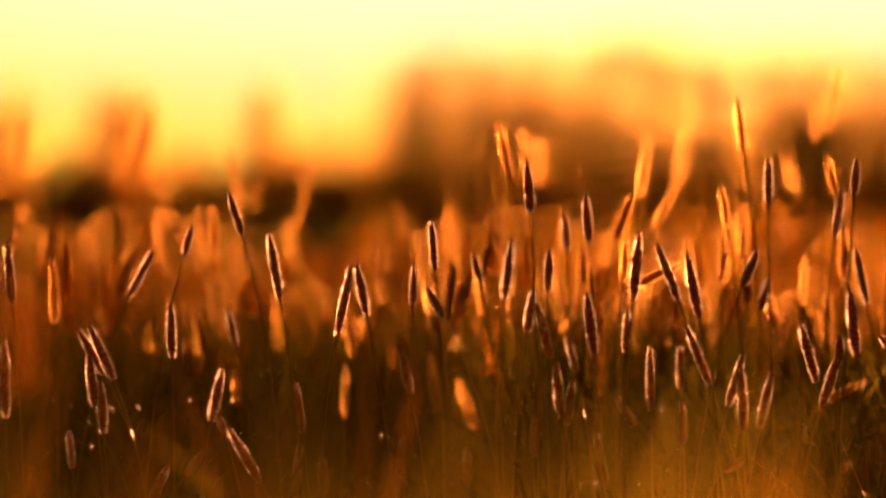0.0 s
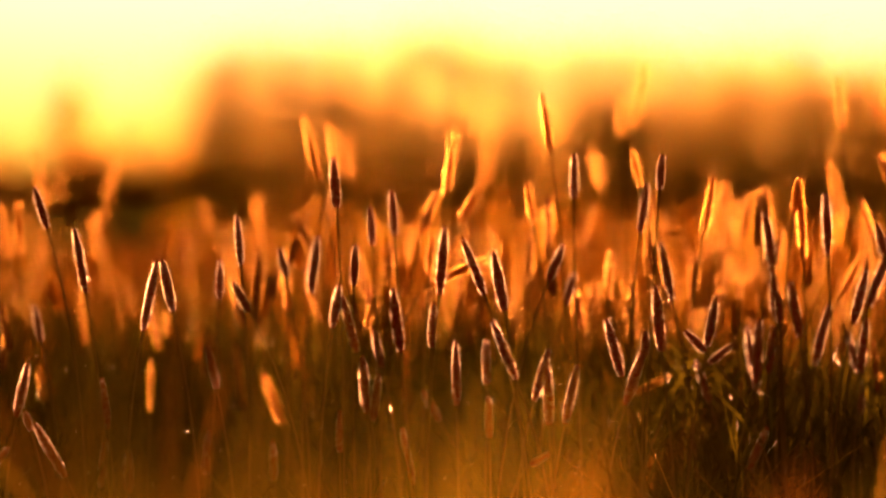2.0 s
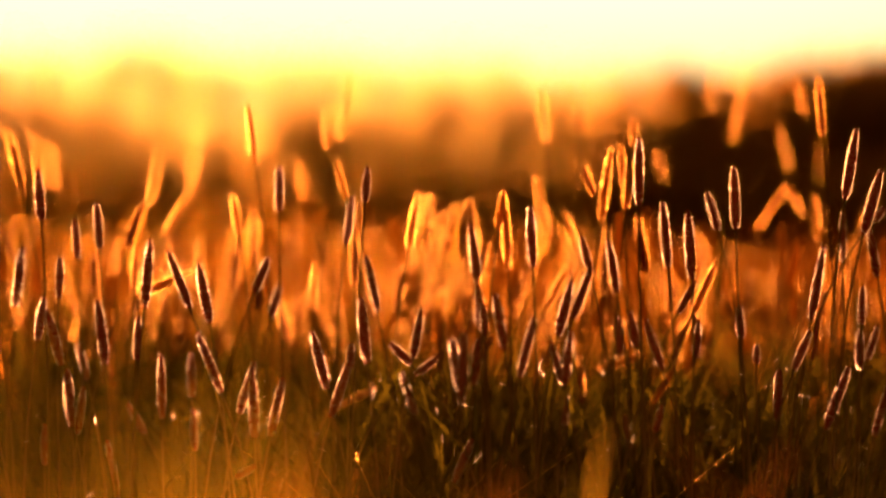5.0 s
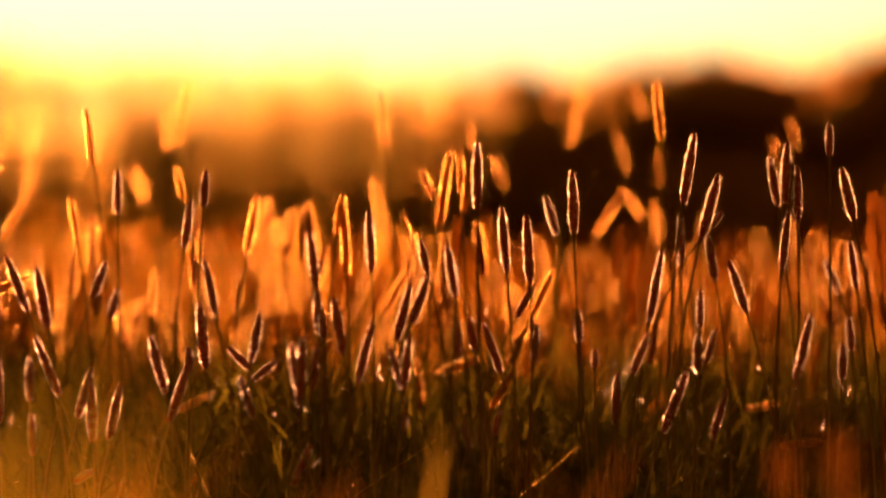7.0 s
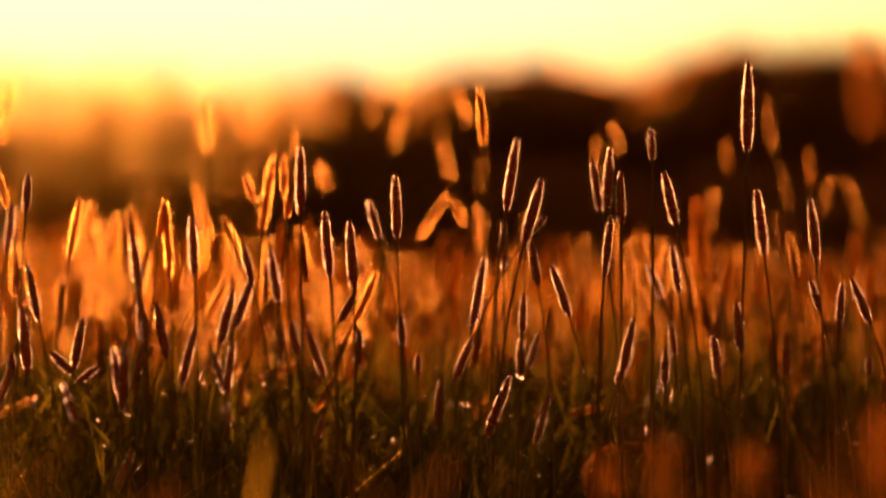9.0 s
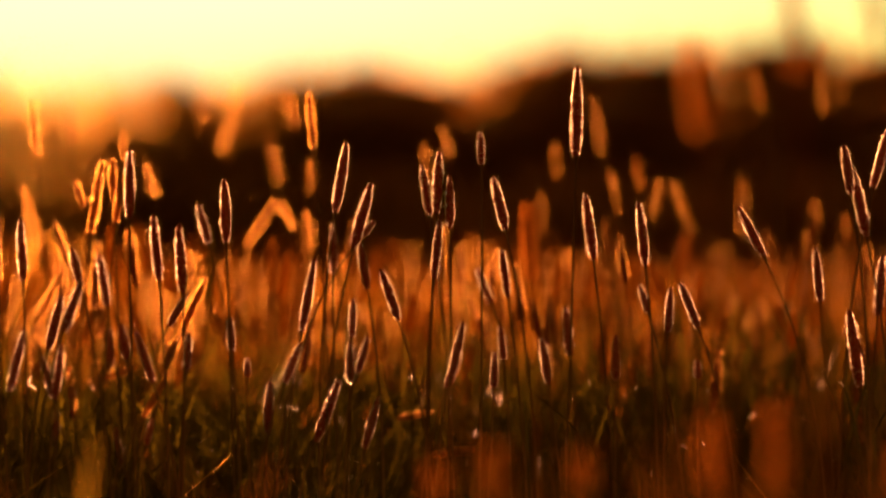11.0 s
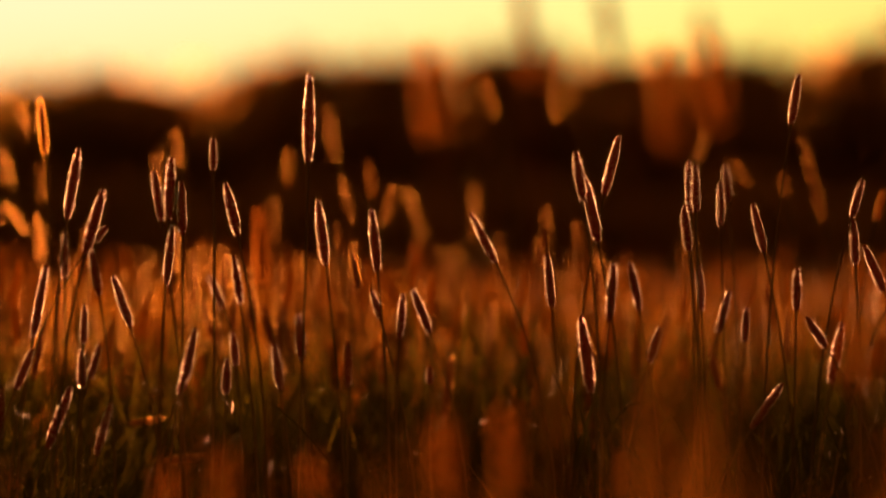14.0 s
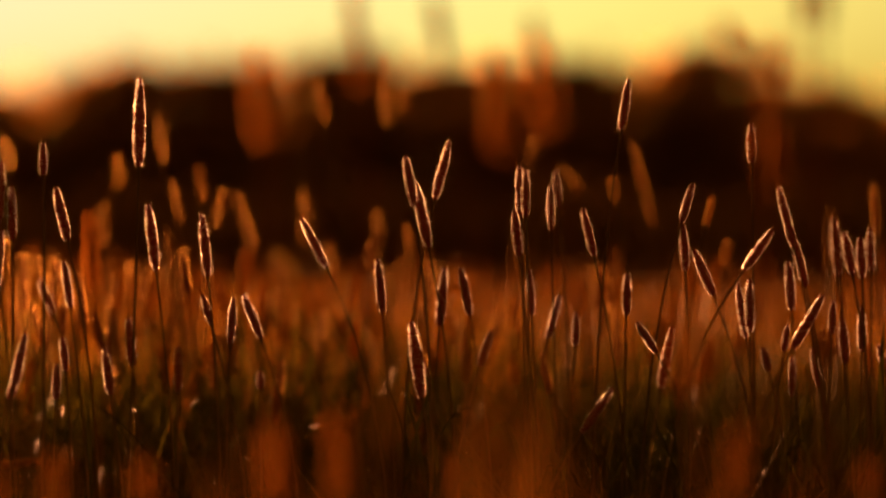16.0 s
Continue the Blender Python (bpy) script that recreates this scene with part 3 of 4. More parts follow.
for a, text, i in [(start + (end - start) * (i + 0.5 + place.uniform(-0.25, 0.25)) / count, list(HEDGE)[k], i) for start, end, count, k in ZONES for i in range(count)]:
    mat, far_off, wide, low, high = HEDGE[text]
    d, a = far_off + place.uniform(-2, 2), radians(a)
    foliage, wood = BUSHES[mat][i % 4]
    thing = new("hedge_bush")
    thing.matrix_basis = Matrix.LocRotScale((d * math.sin(a), d * math.cos(a), -0.1), Euler((0, 0, place.uniform(-0.3, 0.3) - a)), (wide, 4.2, place.uniform(low, high)))
    part("foliage", foliage, thing)
    part("branch_frame", wood, thing)
    tagged(thing, text, "bush", "bushes of the hedge")


def grass_tuft(x, y, height, spread):
    """A loose tuft of dry blades in front of the focus."""
    r = random.Random(int(abs(x) * 1000 + y * 10))
    verts, faces = [], []
    for _ in range(27):
        a, q = r.uniform(0, 6.28), 1.3 * spread * math.sqrt(r.random())
        h = height * r.uniform(0.42, 1.03) ** 0.7
        lean_x, lean_y = r.gauss(0, 0.085), r.gauss(0, 0.085)
        f = r.uniform(0, 3.14)
        sx, sy = 0.0022 * math.cos(f), 0.0022 * math.sin(f)
        i = len(verts)
        for k in range(6):
            g = k / 5
            px, py = q * math.cos(a) + lean_x * g * g, q * math.sin(a) + lean_y * g * g
            w = 1 - 0.9 * g ** 3
            verts += [(px - sx * w, py - sy * w, h * g), (px + sx * w, py + sy * w, h * g)]
        faces += [(i + 2 * k, i + 2 * k + 1, i + 2 * k + 3, i + 2 * k + 2) for k in range(5)]
    ob = new("grass_tuft", mesh_of("grass_tuft", verts, faces, RUST))
    ob.location = (x, y, -0.005)
    return tagged(ob, "loose tuft of dry rust-coloured grass close to the camera", "grass tuft", "dry tufts", "thing")


# -- tufts
grass_tuft(-0.488, 2.153, 0.403, 0.03)
grass_tuft(-0.310, 2.279, 0.388, 0.02)
grass_tuft(-0.126, 2.002, 0.372, 0.035)
grass_tuft(-0.191, 2.397, 0.365, 0.02)
grass_tuft(-0.431, 2.565, 0.401, 0.02)
grass_tuft(-0.096, 2.099, 0.368, 0.04)
grass_tuft(-0.154, 2.094, 0.362, 0.03)
grass_tuft(-0.123, 1.999, 0.37, 0.04)
grass_tuft(-0.099, 2.099, 0.37, 0.03)
grass_tuft(0.143, 2.102, 0.34, 0.02)
grass_tuft(0.125, 2.202, 0.335, 0.02)
grass_tuft(0.150, 2.098, 0.345, 0.015)
grass_tuft(0.179, 2.094, 0.345, 0.015)
grass_tuft(0.235, 2.087, 0.425, 0.03)
grass_tuft(0.248, 1.985, 0.418, 0.05)
grass_tuft(0.290, 2.181, 0.420, 0.035)
grass_tuft(0.357, 2.274, 0.395, 0.03)
grass_tuft(0.419, 2.166, 0.402, 0.035)
grass_tuft(0.370, 2.071, 0.372, 0.03)
grass_tuft(0.403, 1.966, 0.378, 0.04)
grass_tuft(0.390, 1.965, 0.386, 0.03)
grass_tuft(0.478, 2.053, 0.381, 0.02)
# -- end tufts

# ---- the foxtails round the focus and in front of it ----
# -- foxtails
foxtail(-0.8879, 3.899, 0.4099, 0.0513, -5)
foxtail(-0.9605, 4.385, 0.3900, 0.0575, -2, 1)
foxtail(-1.1985, 5.279, 0.4560, 0.0546, 14, 1)
foxtail(-1.1375, 5.373, 0.4377, 0.0493, -7, 1)
foxtail(-1.0629, 5.177, 0.4499, 0.0473, 5, 1)
foxtail(-1.0605, 5.399, 0.4806, 0.0567, -6, 1)
foxtail(-0.9858, 5.037, 0.4271, 0.0652, -15, 1)
foxtail(-0.7605, 3.951, 0.4491, 0.0250, 15)
foxtail(-0.9479, 5.033, 0.4385, 0.0659, -5, 1)
foxtail(-0.8768, 4.707, 0.4419, 0.0572, -2, 1)
foxtail(-0.7390, 4.089, 0.4662, 0.0374, -17)
foxtail(-0.9778, 5.403, 0.4959, 0.0704, -11, 1)
foxtail(-1.0466, 5.892, 0.5033, 0.0402, -5, 1)
foxtail(-0.6779, 3.920, 0.4158, 0.0527, -10)
foxtail(-0.9153, 5.408, 0.4805, 0.0749, 11, 1)
foxtail(-0.8546, 4.198, 0.4142, 0.0440, 26)
foxtail(-0.9381, 5.543, 0.4311, 0.0640, -11, 1)
foxtail(-1.1975, 5.405, 0.4376, 0.0371, 5, 1)
foxtail(-0.4538, 2.227, 0.4753, 0.0461, 9, 1)
foxtail(-0.4993, 2.183, 0.4799, 0.0350, 4, 1)
foxtail(-0.5670, 4.503, 0.5107, 0.0626, -14, 1)
foxtail(-0.5969, 4.872, 0.5211, 0.0544, -9, 1)
foxtail(-0.4877, 3.985, 0.4822, 0.0417, -4)
foxtail(-0.4649, 4.197, 0.4603, 0.0401, -4)
foxtail(-0.4890, 4.246, 0.4523, 0.0349, -4)
foxtail(-0.8282, 5.615, 0.4658, 0.0445, -17, 1)
foxtail(-0.7980, 5.751, 0.4499, 0.0649, 3, 1)
foxtail(-0.5762, 4.070, 0.4362, 0.0424, -5)
foxtail(-0.6373, 3.950, 0.3852, 0.0578, 11)
foxtail(-0.6262, 4.033, 0.3999, 0.0443, -12)
foxtail(-0.5515, 4.162, 0.4265, 0.0255, -13)
foxtail(-0.5413, 4.241, 0.4118, 0.0528, 7)
foxtail(-0.4896, 4.118, 0.4199, 0.0347, 2)
foxtail(-0.5486, 4.994, 0.4275, 0.0286, -11, 1)
foxtail(-0.6073, 4.159, 0.4077, 0.0352, 2)
foxtail(-0.5525, 3.950, 0.3997, 0.0295, -29)
foxtail(-0.5933, 4.486, 0.3944, 0.0404, -0, 1)
foxtail(-0.7143, 5.963, 0.5303, 0.0604, -3, 1)
foxtail(-0.4732, 4.703, 0.5016, 0.0596, 8, 1)
foxtail(-0.5394, 5.802, 0.5279, 0.0755, 8, 1)
foxtail(-0.3584, 4.494, 0.5378, 0.0543, -8, 1)
foxtail(-0.3183, 4.242, 0.4916, 0.0398, -0)
foxtail(-0.4172, 6.006, 0.5237, 0.0501, -16, 1)
foxtail(-0.3146, 4.798, 0.5570, 0.0482, -3, 1)
foxtail(-0.3093, 4.884, 0.5670, 0.0681, 11, 1)
foxtail(-0.2379, 4.095, 0.4979, 0.0297, 4)
foxtail(-0.4495, 4.601, 0.4731, 0.0487, 28, 1)
foxtail(-0.3627, 4.364, 0.4719, 0.0395, -9, 1)
foxtail(-0.4406, 5.464, 0.4499, 0.0461, 6, 1)
foxtail(-0.6765, 6.981, 0.6063, 0.0626, -0, 1)
foxtail(-0.2717, 4.392, 0.5038, 0.0354, -14, 1)
foxtail(-0.2665, 4.307, 0.4644, 0.0436, 8)
foxtail(-0.2364, 4.257, 0.4073, 0.0510, -12)
foxtail(-0.4047, 3.973, 0.4134, 0.0563, 5)
foxtail(-0.3730, 4.017, 0.4131, 0.0511, -21)
foxtail(-0.4535, 4.361, 0.4255, 0.0392, 4, 1)
foxtail(-0.5774, 5.367, 0.4379, 0.0362, 5, 1)
foxtail(-0.3528, 3.972, 0.4011, 0.0512, -11)
foxtail(-0.3245, 4.052, 0.4241, 0.0327, 22)
foxtail(-0.3067, 4.487, 0.4049, 0.0461, 3, 1)
foxtail(-0.4432, 4.271, 0.4198, 0.0564, 66, 1)
foxtail(-0.8229, 3.939, 0.3550, 0.0413, -30)
foxtail(-0.8097, 3.915, 0.3502, 0.0498, -24)
foxtail(-0.8276, 3.927, 0.3293, 0.0427, -7)
foxtail(-0.8248, 3.948, 0.3072, 0.0432, -4)
foxtail(-0.7618, 3.908, 0.3683, 0.0462, -2)
foxtail(-0.9984, 4.782, 0.3738, 0.0251, -13, 1)
foxtail(-0.7762, 4.267, 0.3702, 0.0341, -12)
foxtail(-0.7572, 4.050, 0.3135, 0.0456, 12)
foxtail(-0.8394, 4.635, 0.3081, 0.0348, -11, 1)
foxtail(-0.7215, 3.922, 0.3068, 0.0173, -18)
foxtail(-0.6873, 3.882, 0.2728, 0.0496, -30)
foxtail(-0.6781, 4.026, 0.3056, 0.0422, -7)
foxtail(-0.7836, 3.927, 0.2528, 0.0357, 26)
foxtail(-0.7794, 4.054, 0.2696, 0.0256, 38)
foxtail(-0.6976, 4.105, 0.2540, 0.0415, 6)
foxtail(-0.9569, 4.838, 0.3346, 0.0331, -5, 1)
foxtail(-0.8900, 4.649, 0.3339, 0.0423, -4, 1)
foxtail(-0.8687, 4.033, 0.2755, 0.0323, -5)
foxtail(-0.9478, 4.136, 0.3131, 0.0684, -1)
foxtail(-0.9339, 4.182, 0.2450, 0.0263, -5)
foxtail(-0.4927, 2.190, 0.3876, 0.0500, -2, 1)
foxtail(-0.9966, 4.938, 0.3882, 0.0225, -4, 1)
foxtail(-0.8728, 5.044, 0.3529, 0.0429, -4, 1)
foxtail(-0.5790, 3.953, 0.3399, 0.0360, -12)
foxtail(-0.7068, 4.421, 0.3051, 0.0500, 1, 1)
foxtail(-0.7585, 4.849, 0.3651, 0.0274, -2, 1)
foxtail(-0.6735, 4.772, 0.2994, 0.0596, -7, 1)
foxtail(-0.4563, 3.420, 0.3306, 0.0377, -20, 2)
foxtail(-0.4869, 3.952, 0.3878, 0.0360, 9)
foxtail(-0.4702, 3.970, 0.3679, 0.0473, -14)
foxtail(-0.4597, 3.953, 0.3203, 0.0472, -5)
foxtail(-0.4570, 3.968, 0.3141, 0.0390, 7)
foxtail(-0.4815, 4.252, 0.3497, 0.0345, -14)
foxtail(-0.4350, 3.968, 0.3689, 0.0525, -7)
foxtail(-0.5181, 4.442, 0.3801, 0.0292, 20, 1)
foxtail(-0.4922, 4.044, 0.2863, 0.0341, -0)
foxtail(-0.5726, 4.242, 0.2541, 0.0344, -2)
foxtail(-0.6997, 4.261, 0.2428, 0.0371, -1)
foxtail(-0.6385, 4.295, 0.2562, 0.0399, 5)
foxtail(-0.4157, 4.019, 0.3711, 0.0370, 3)
foxtail(-0.3434, 3.967, 0.3470, 0.0531, -22)
foxtail(-0.4026, 4.093, 0.3225, 0.0550, -1)
foxtail(-0.3911, 4.232, 0.3363, 0.0389, -1)
foxtail(-0.3299, 3.975, 0.3300, 0.0447, 16)
foxtail(-0.3173, 3.968, 0.3116, 0.0506, -2)
foxtail(-0.3050, 3.970, 0.3125, 0.0489, 12)
foxtail(-0.2611, 3.982, 0.3491, 0.0491, -15)
foxtail(-0.2316, 4.017, 0.3685, 0.0549, -6)
foxtail(-0.2434, 3.984, 0.3647, 0.0222, 2)
foxtail(-0.2575, 3.975, 0.3272, 0.0499, 18)
foxtail(-0.2813, 4.403, 0.3223, 0.0419, 64, 1)
foxtail(-0.3786, 4.122, 0.2954, 0.0356, -2)
foxtail(-0.4354, 4.059, 0.2597, 0.0486, -10)
foxtail(-0.3321, 3.970, 0.2800, 0.0189, 60)
foxtail(-0.2590, 4.300, 0.2450, 0.0300, 4, 1)
foxtail(-0.3347, 4.362, 0.4012, 0.0313, 15)
foxtail(-0.4350, 4.276, 0.3038, 0.0305, -30)
foxtail(-0.2167, 4.377, 0.4596, 0.0556, 10, 1)
foxtail(-0.2145, 4.680, 0.4838, 0.0318, 9, 2)
foxtail(-0.2023, 4.893, 0.4499, 0.0398, -16, 2)
foxtail(-0.1510, 4.221, 0.4310, 0.0522, -7)
foxtail(-0.1277, 4.294, 0.4403, 0.0729, -3, 1)
foxtail(-0.1360, 4.284, 0.4762, 0.0337, 7, 1)
foxtail(-0.1036, 4.173, 0.4452, 0.0522, -3)
foxtail(-0.1031, 4.899, 0.4663, 0.0720, -15, 1)
foxtail(-0.1063, 4.800, 0.5613, 0.0560, -5, 2)
foxtail(-0.0841, 5.484, 0.5906, 0.0380, 0, 2)
foxtail(-0.0734, 4.582, 0.4601, 0.0417, -19, 2)
foxtail(-0.0563, 4.084, 0.4444, 0.0277, -14)
foxtail(-0.0572, 4.478, 0.5088, 0.0278, -21, 2)
foxtail(-0.0511, 4.423, 0.4834, 0.0693, 8, 1)
foxtail(-0.0230, 4.625, 0.5531, 0.0295, -3, 1)
foxtail(-0.0304, 4.354, 0.5106, 0.0414, -3, 1)
foxtail(-0.0284, 4.279, 0.4938, 0.0433, 7, 1)
foxtail(-0.0158, 3.994, 0.4940, 0.0557, -0)
foxtail(0.0071, 5.509, 0.5347, 0.0382, -15, 2)
foxtail(0.0075, 4.078, 0.4444, 0.0557, -5)
foxtail(0.0258, 4.015, 0.4355, 0.0565, -3)
foxtail(0.0605, 4.000, 0.4749, 0.0523, -2)
foxtail(0.0504, 4.326, 0.4764, 0.0361, -16)
foxtail(-0.0352, 4.233, 0.4234, 0.0460, -9)
foxtail(0.0674, 6.325, 0.6298, 0.0546, -6, 2)
foxtail(0.0824, 5.791, 0.5842, 0.0893, 14, 1)
foxtail(0.1679, 5.800, 0.6148, 0.0484, -16, 2)
foxtail(0.1418, 4.390, 0.5576, 0.0526, -5, 2)
foxtail(0.1447, 5.603, 0.5499, 0.0564, -15, 2)
foxtail(0.1784, 5.620, 0.5376, 0.0439, -0, 2)
foxtail(0.1200, 4.792, 0.5220, 0.0569, -148, 2)
foxtail(0.1226, 4.829, 0.5215, 0.0357, 151, 2)
foxtail(0.1509, 4.823, 0.4703, 0.0442, -4, 1)
foxtail(0.1231, 4.109, 0.4031, 0.0624, 10)
foxtail(0.1469, 4.009, 0.4986, 0.0593, 9)
foxtail(0.1602, 3.983, 0.4703, 0.0556, 15)
foxtail(0.1736, 4.146, 0.4813, 0.0174, 40)
foxtail(0.1745, 4.059, 0.4377, 0.0409, -10)
foxtail(0.1545, 4.268, 0.4499, 0.0428, 0)
foxtail(0.2287, 4.139, 0.4979, 0.0439, -9)
foxtail(0.2277, 4.024, 0.4984, 0.0512, 3)
foxtail(0.2390, 4.025, 0.4858, 0.0449, -1)
foxtail(0.2254, 4.014, 0.4468, 0.0490, 6)
foxtail(0.3258, 5.508, 0.5727, 0.0420, -12, 2)
foxtail(0.3013, 5.497, 0.5541, 0.0399, -4, 2)
foxtail(0.2618, 3.996, 0.5363, 0.0267, -1)
foxtail(0.2827, 4.021, 0.4853, 0.0451, -13)
foxtail(0.1958, 3.985, 0.4134, 0.0441, -19)
foxtail(0.2857, 4.033, 0.4310, 0.0404, -8)
foxtail(0.2944, 4.360, 0.4251, 0.0342, -23)
foxtail(0.1590, 3.988, 0.4001, 0.0320, 2)
foxtail(0.1720, 4.196, 0.3680, 0.0327, 17)
foxtail(0.1628, 4.118, 0.3617, 0.0340, 0)
foxtail(0.1308, 3.995, 0.3176, 0.0547, 21)
foxtail(0.1691, 3.986, 0.3125, 0.0442, 15)
foxtail(0.2365, 3.976, 0.3692, 0.0460, 13)
foxtail(0.2366, 4.030, 0.3591, 0.0334, 20)
foxtail(0.2775, 4.083, 0.3579, 0.0301, 2)
foxtail(0.2875, 4.110, 0.3802, 0.0295, -6)
foxtail(0.1070, 4.021, 0.3638, 0.0358, 22)
foxtail(0.0650, 4.005, 0.3887, 0.0287, -4)
foxtail(0.0773, 4.018, 0.3683, 0.0161, 0)
foxtail(0.0936, 4.027, 0.3232, 0.0423, 3)
foxtail(0.0152, 4.077, 0.4080, 0.0308, 29)
foxtail(0.0284, 4.275, 0.4046, 0.0495, 24, 1)
foxtail(0.0104, 4.312, 0.3657, 0.0426, 25, 1)
foxtail(0.0029, 4.027, 0.3636, 0.0448, -19)
foxtail(-0.0188, 4.154, 0.3804, 0.0301, -10)
foxtail(-0.0543, 4.485, 0.3538, 0.0465, 71, 1)
foxtail(-0.0049, 4.167, 0.3327, 0.0396, 30, 1)
foxtail(-0.0029, 3.973, 0.3160, 0.0224, 14)
foxtail(-0.0792, 3.974, 0.3913, 0.0452, 14)
foxtail(-0.0722, 4.272, 0.4012, 0.0475, 19)
foxtail(-0.1022, 4.524, 0.4044, 0.0492, 27, 1)
foxtail(-0.1170, 4.237, 0.3520, 0.0556, 14)
foxtail(-0.0807, 4.291, 0.3445, 0.0408, -16)
foxtail(-0.0785, 4.224, 0.3462, 0.0484, 7)
foxtail(-0.1255, 4.127, 0.3776, 0.0487, -10)
foxtail(-0.1406, 4.096, 0.3895, 0.0270, -4)
foxtail(-0.1472, 4.181, 0.3939, 0.0383, -3)
foxtail(-0.2001, 4.107, 0.3710, 0.0439, 11)
foxtail(-0.2003, 4.092, 0.3667, 0.0252, -45)
foxtail(-0.1986, 4.114, 0.3571, 0.0255, 52)
foxtail(-0.2081, 4.320, 0.3187, 0.0401, -18)
foxtail(-0.1975, 4.674, 0.4029, 0.0272, -4, 2)
foxtail(-0.1545, 4.226, 0.3461, 0.0413, 6)
foxtail(-0.1486, 4.206, 0.3691, 0.0235, 29, 1)
foxtail(-0.1691, 4.322, 0.3293, 0.0638, 3)
foxtail(-0.1721, 4.350, 0.3431, 0.0426, -8)
foxtail(-0.1665, 4.115, 0.2698, 0.0395, 23)
foxtail(-0.0798, 4.321, 0.3091, 0.0285, -0)
foxtail(-0.0241, 4.367, 0.2881, 0.0307, -10)
foxtail(0.0293, 4.075, 0.3717, 0.0315, 5)
foxtail(-0.0344, 4.373, 0.3669, 0.0376, 0)
foxtail(0.2474, 3.285, 0.4462, 0.0532, -3, 1)
foxtail(0.1535, 2.240, 0.3475, 0.0275, 3, 1)
foxtail(0.1291, 2.272, 0.3461, 0.0241, -3, 1)
foxtail(0.3358, 3.983, 0.5432, 0.0718, 1)
foxtail(0.4886, 5.460, 0.5790, 0.0617, -7, 2)
foxtail(0.4401, 5.466, 0.5527, 0.0410, -3, 1)
foxtail(0.4084, 5.278, 0.4901, 0.0484, 1, 1)
foxtail(0.4709, 5.065, 0.5101, 0.0489, -13, 2)
foxtail(0.5234, 5.388, 0.5394, 0.0408, -7, 1)
foxtail(0.3518, 4.007, 0.4616, 0.0551, -7)
foxtail(0.3897, 3.971, 0.4571, 0.0519, -6)
foxtail(0.5417, 5.451, 0.5099, 0.0454, 14, 2)
foxtail(0.5892, 5.475, 0.4918, 0.0667, -20, 2)
foxtail(0.4428, 4.856, 0.4707, 0.0370, -10, 2)
foxtail(0.3874, 4.682, 0.4385, 0.0378, -3, 1)
foxtail(0.6645, 5.652, 0.4932, 0.0686, -0, 2)
foxtail(0.4854, 3.987, 0.4639, 0.0457, -27)
foxtail(0.6434, 5.231, 0.4488, 0.0518, -3, 2)
foxtail(0.6642, 5.465, 0.6269, 0.0491, -12, 1)
foxtail(0.7693, 5.751, 0.6319, 0.0900, -2, 2)
foxtail(0.8334, 6.060, 0.6534, 0.0426, -6, 2)
foxtail(0.2874, 2.235, 0.5375, 0.0479, -5, 1)
foxtail(0.2473, 2.262, 0.5130, 0.0434, -6, 1)
foxtail(0.3238, 2.227, 0.5524, 0.0282, -11, 1)
foxtail(0.3705, 2.218, 0.5172, 0.0558, -9, 1)
foxtail(0.3498, 2.231, 0.5074, 0.0467, -3, 1)
foxtail(0.4563, 2.204, 0.5476, 0.0235, -31, 1)
foxtail(0.5496, 3.947, 0.5127, 0.0410, -9)
foxtail(0.5645, 3.967, 0.4795, 0.0566, -12)
foxtail(0.5726, 3.989, 0.5179, 0.0505, 14)
foxtail(0.6666, 5.034, 0.4885, 0.0399, -6, 2)
foxtail(0.7014, 5.059, 0.4830, 0.0299, -8, 1)
foxtail(0.5287, 3.976, 0.4281, 0.0445, -5)
foxtail(0.6529, 4.058, 0.5041, 0.0445, -2)
foxtail(0.6382, 3.939, 0.5038, 0.0387, -1)
foxtail(0.6388, 3.979, 0.4729, 0.0380, -6)
foxtail(0.6981, 4.178, 0.4953, 0.0387, -1)
foxtail(0.7267, 4.311, 0.5172, 0.0342, -5)
foxtail(0.8828, 5.440, 0.5778, 0.0377, 19, 2)
foxtail(0.9175, 5.303, 0.5507, 0.0409, -40, 1)
foxtail(0.6950, 3.954, 0.4728, 0.0408, -13)
foxtail(0.7190, 3.966, 0.5739, 0.0419, 9)
foxtail(0.9458, 5.032, 0.5104, 0.0899, -15, 2)
foxtail(0.8678, 4.811, 0.5306, 0.0261, -11, 2)
foxtail(0.8386, 4.031, 0.5489, 0.0339, -1)
foxtail(0.7634, 3.943, 0.4996, 0.0331, 16)
foxtail(0.7656, 3.938, 0.4616, 0.0376, -3)
foxtail(0.8824, 4.444, 0.5034, 0.0279, 13, 1)
foxtail(0.7911, 3.953, 0.4415, 0.0410, -23)
foxtail(1.0124, 4.995, 0.4659, 0.0323, 2, 1)
foxtail(0.6456, 3.957, 0.4258, 0.0380, -3)
foxtail(0.7188, 3.942, 0.4259, 0.0353, 1)
foxtail(0.6990, 4.201, 0.4054, 0.0395, 16)
foxtail(0.6830, 3.974, 0.4010, 0.0288, 3)
foxtail(0.6103, 4.052, 0.4253, 0.0414, -11)
foxtail(0.5933, 4.107, 0.4157, 0.0511, 5)
foxtail(0.5552, 3.940, 0.3617, 0.0632, -8)
foxtail(0.6054, 3.966, 0.3856, 0.0309, 17)
foxtail(0.4092, 3.991, 0.4034, 0.0377, 4)
foxtail(0.4337, 3.992, 0.4079, 0.0390, -22)
foxtail(0.3938, 3.989, 0.4191, 0.0252, -17)
foxtail(0.3162, 4.011, 0.3630, 0.0385, -8)
foxtail(0.3388, 4.077, 0.3843, 0.0408, -5)
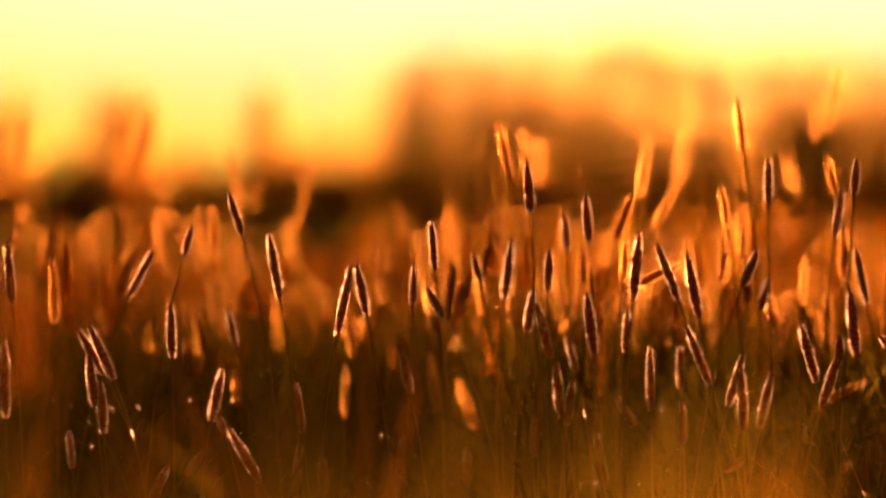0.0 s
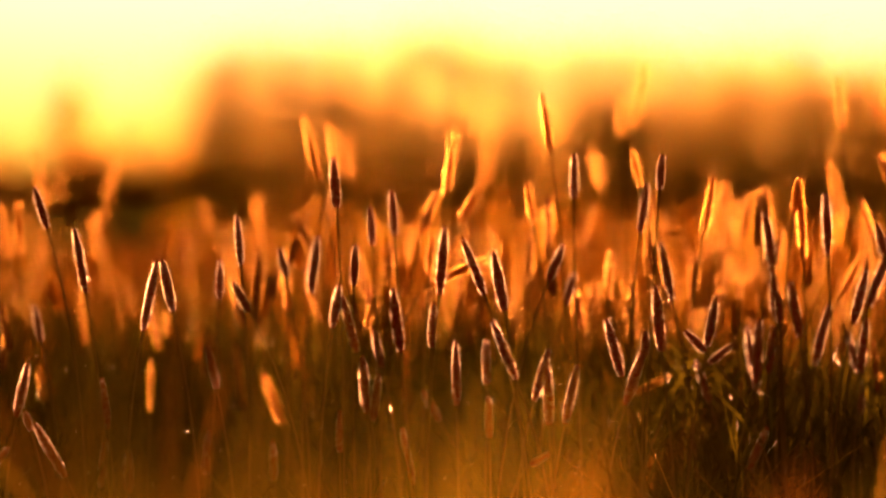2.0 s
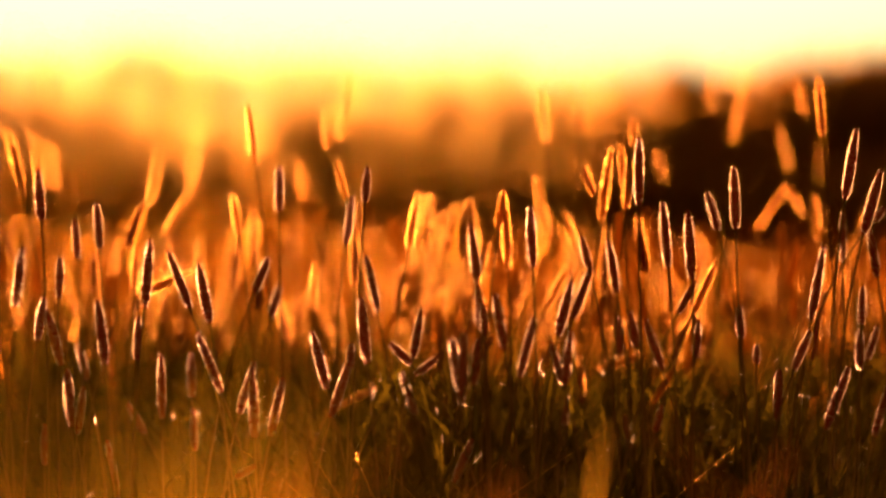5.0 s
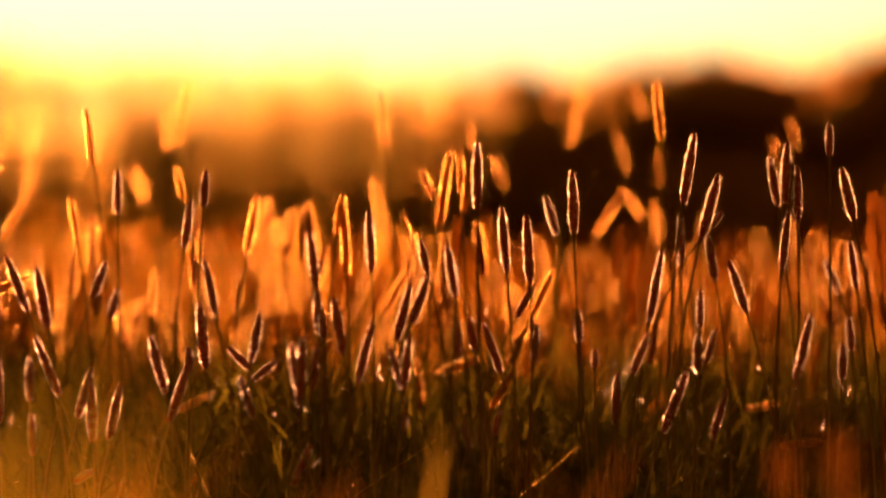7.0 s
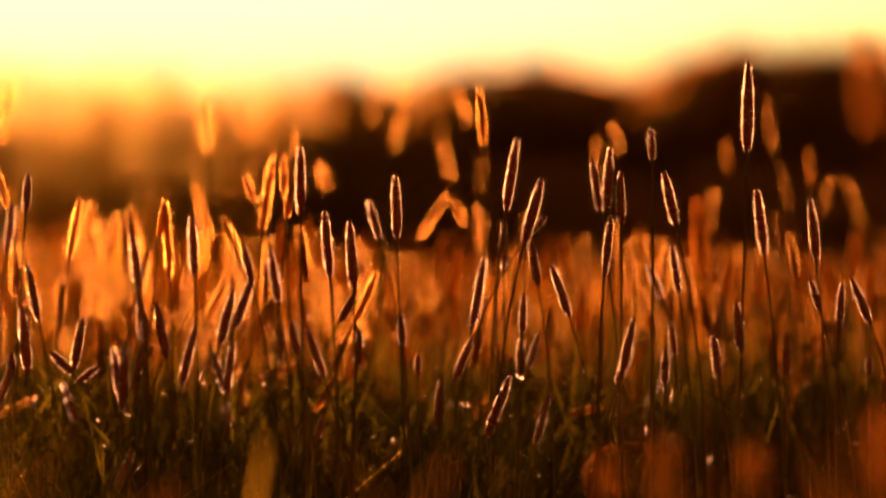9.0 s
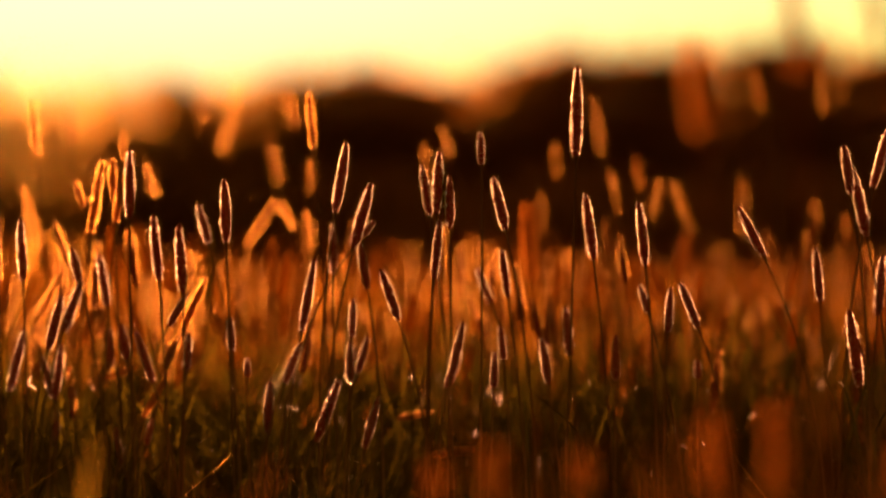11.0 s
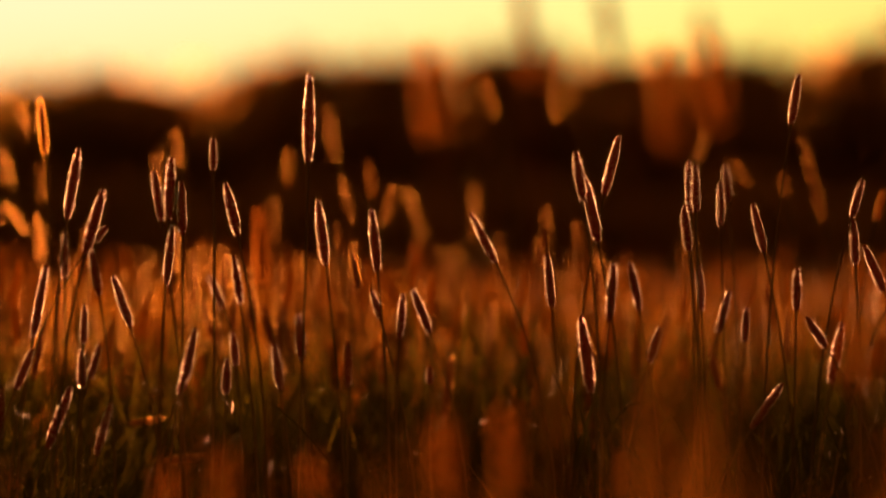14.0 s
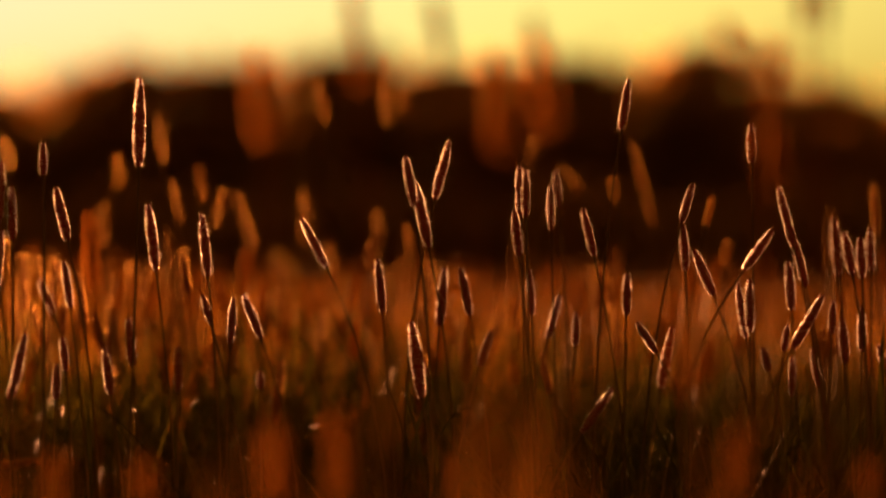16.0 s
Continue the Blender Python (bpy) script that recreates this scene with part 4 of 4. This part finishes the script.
foxtail(0.3835, 4.160, 0.3619, 0.0396, 0)
foxtail(0.4652, 4.702, 0.3541, 0.0539, 4, 2)
foxtail(0.6061, 4.686, 0.3330, 0.0386, 10, 1)
foxtail(0.6678, 4.739, 0.2888, 0.0438, -1, 2)
foxtail(0.7409, 3.932, 0.3970, 0.0299, -33)
foxtail(0.7710, 4.073, 0.3651, 0.0537, 11)
foxtail(0.6843, 3.950, 0.3330, 0.0449, 35)
foxtail(0.8167, 3.933, 0.4125, 0.0442, -1)
foxtail(0.8330, 4.027, 0.4070, 0.0482, -9)
foxtail(0.4444, 4.095, 0.3654, 0.0156, -0)
foxtail(0.1544, 2.249, 0.3541, 0.0201, 0, 1)
foxtail(0.1952, 2.272, 0.3529, 0.0191, -3, 1)
foxtail(0.2776, 2.222, 0.3546, 0.0401, -4, 1)
foxtail(0.4643, 3.164, 0.3137, 0.0303, -0, 1)
foxtail(0.2509, 2.242, 0.3539, 0.0366, -4, 1)
foxtail(0.4307, 2.200, 0.3996, 0.0350, -4, 1)
foxtail(0.4583, 2.236, 0.3531, 0.0355, -0, 1)
foxtail(0.8480, 3.916, 0.4802, 0.0510, -14)
foxtail(0.8590, 3.921, 0.4489, 0.0385, -13)
foxtail(0.8141, 3.944, 0.4624, 0.0411, 36)
foxtail(0.4666, 2.200, 0.4912, 0.0313, -2, 1)
foxtail(0.4649, 2.199, 0.5250, 0.0339, 5, 1)
foxtail(0.9549, 4.228, 0.4571, 0.0542, -5)
foxtail(0.8951, 3.913, 0.4579, 0.0359, -11)
foxtail(0.9019, 3.909, 0.4556, 0.0339, -3)
foxtail(1.0790, 4.618, 0.4946, 0.0539, -3, 2)
foxtail(0.9673, 4.160, 0.4617, 0.0390, -1)
foxtail(0.8453, 3.908, 0.3995, 0.0512, 30)
foxtail(0.8952, 3.989, 0.4103, 0.0291, 3)
foxtail(0.8860, 3.899, 0.3889, 0.0366, -4)
foxtail(0.8586, 4.002, 0.3965, 0.0226, 9)
foxtail(0.8349, 3.947, 0.3815, 0.0205, -15)
foxtail(0.8527, 3.943, 0.3614, 0.0332, -0)
foxtail(0.8825, 4.082, 0.4289, 0.0429, -4)
foxtail(0.8856, 3.994, 0.3693, 0.0319, -10)
foxtail(0.9396, 3.991, 0.3828, 0.0208, -15)
foxtail(0.9219, 3.997, 0.3965, 0.0383, 0)
foxtail(0.4884, 2.229, 0.5675, 0.0184, -6, 1)
foxtail(0.4867, 2.182, 0.5641, 0.0202, 0, 1)
foxtail(0.5164, 2.217, 0.3550, 0.0178, -4, 1)
foxtail(0.2150, 4.395, 0.3250, 0.0320, 80, 1)
foxtail(0.2450, 4.390, 0.2930, 0.0380, 82, 1)
# -- end foxtails
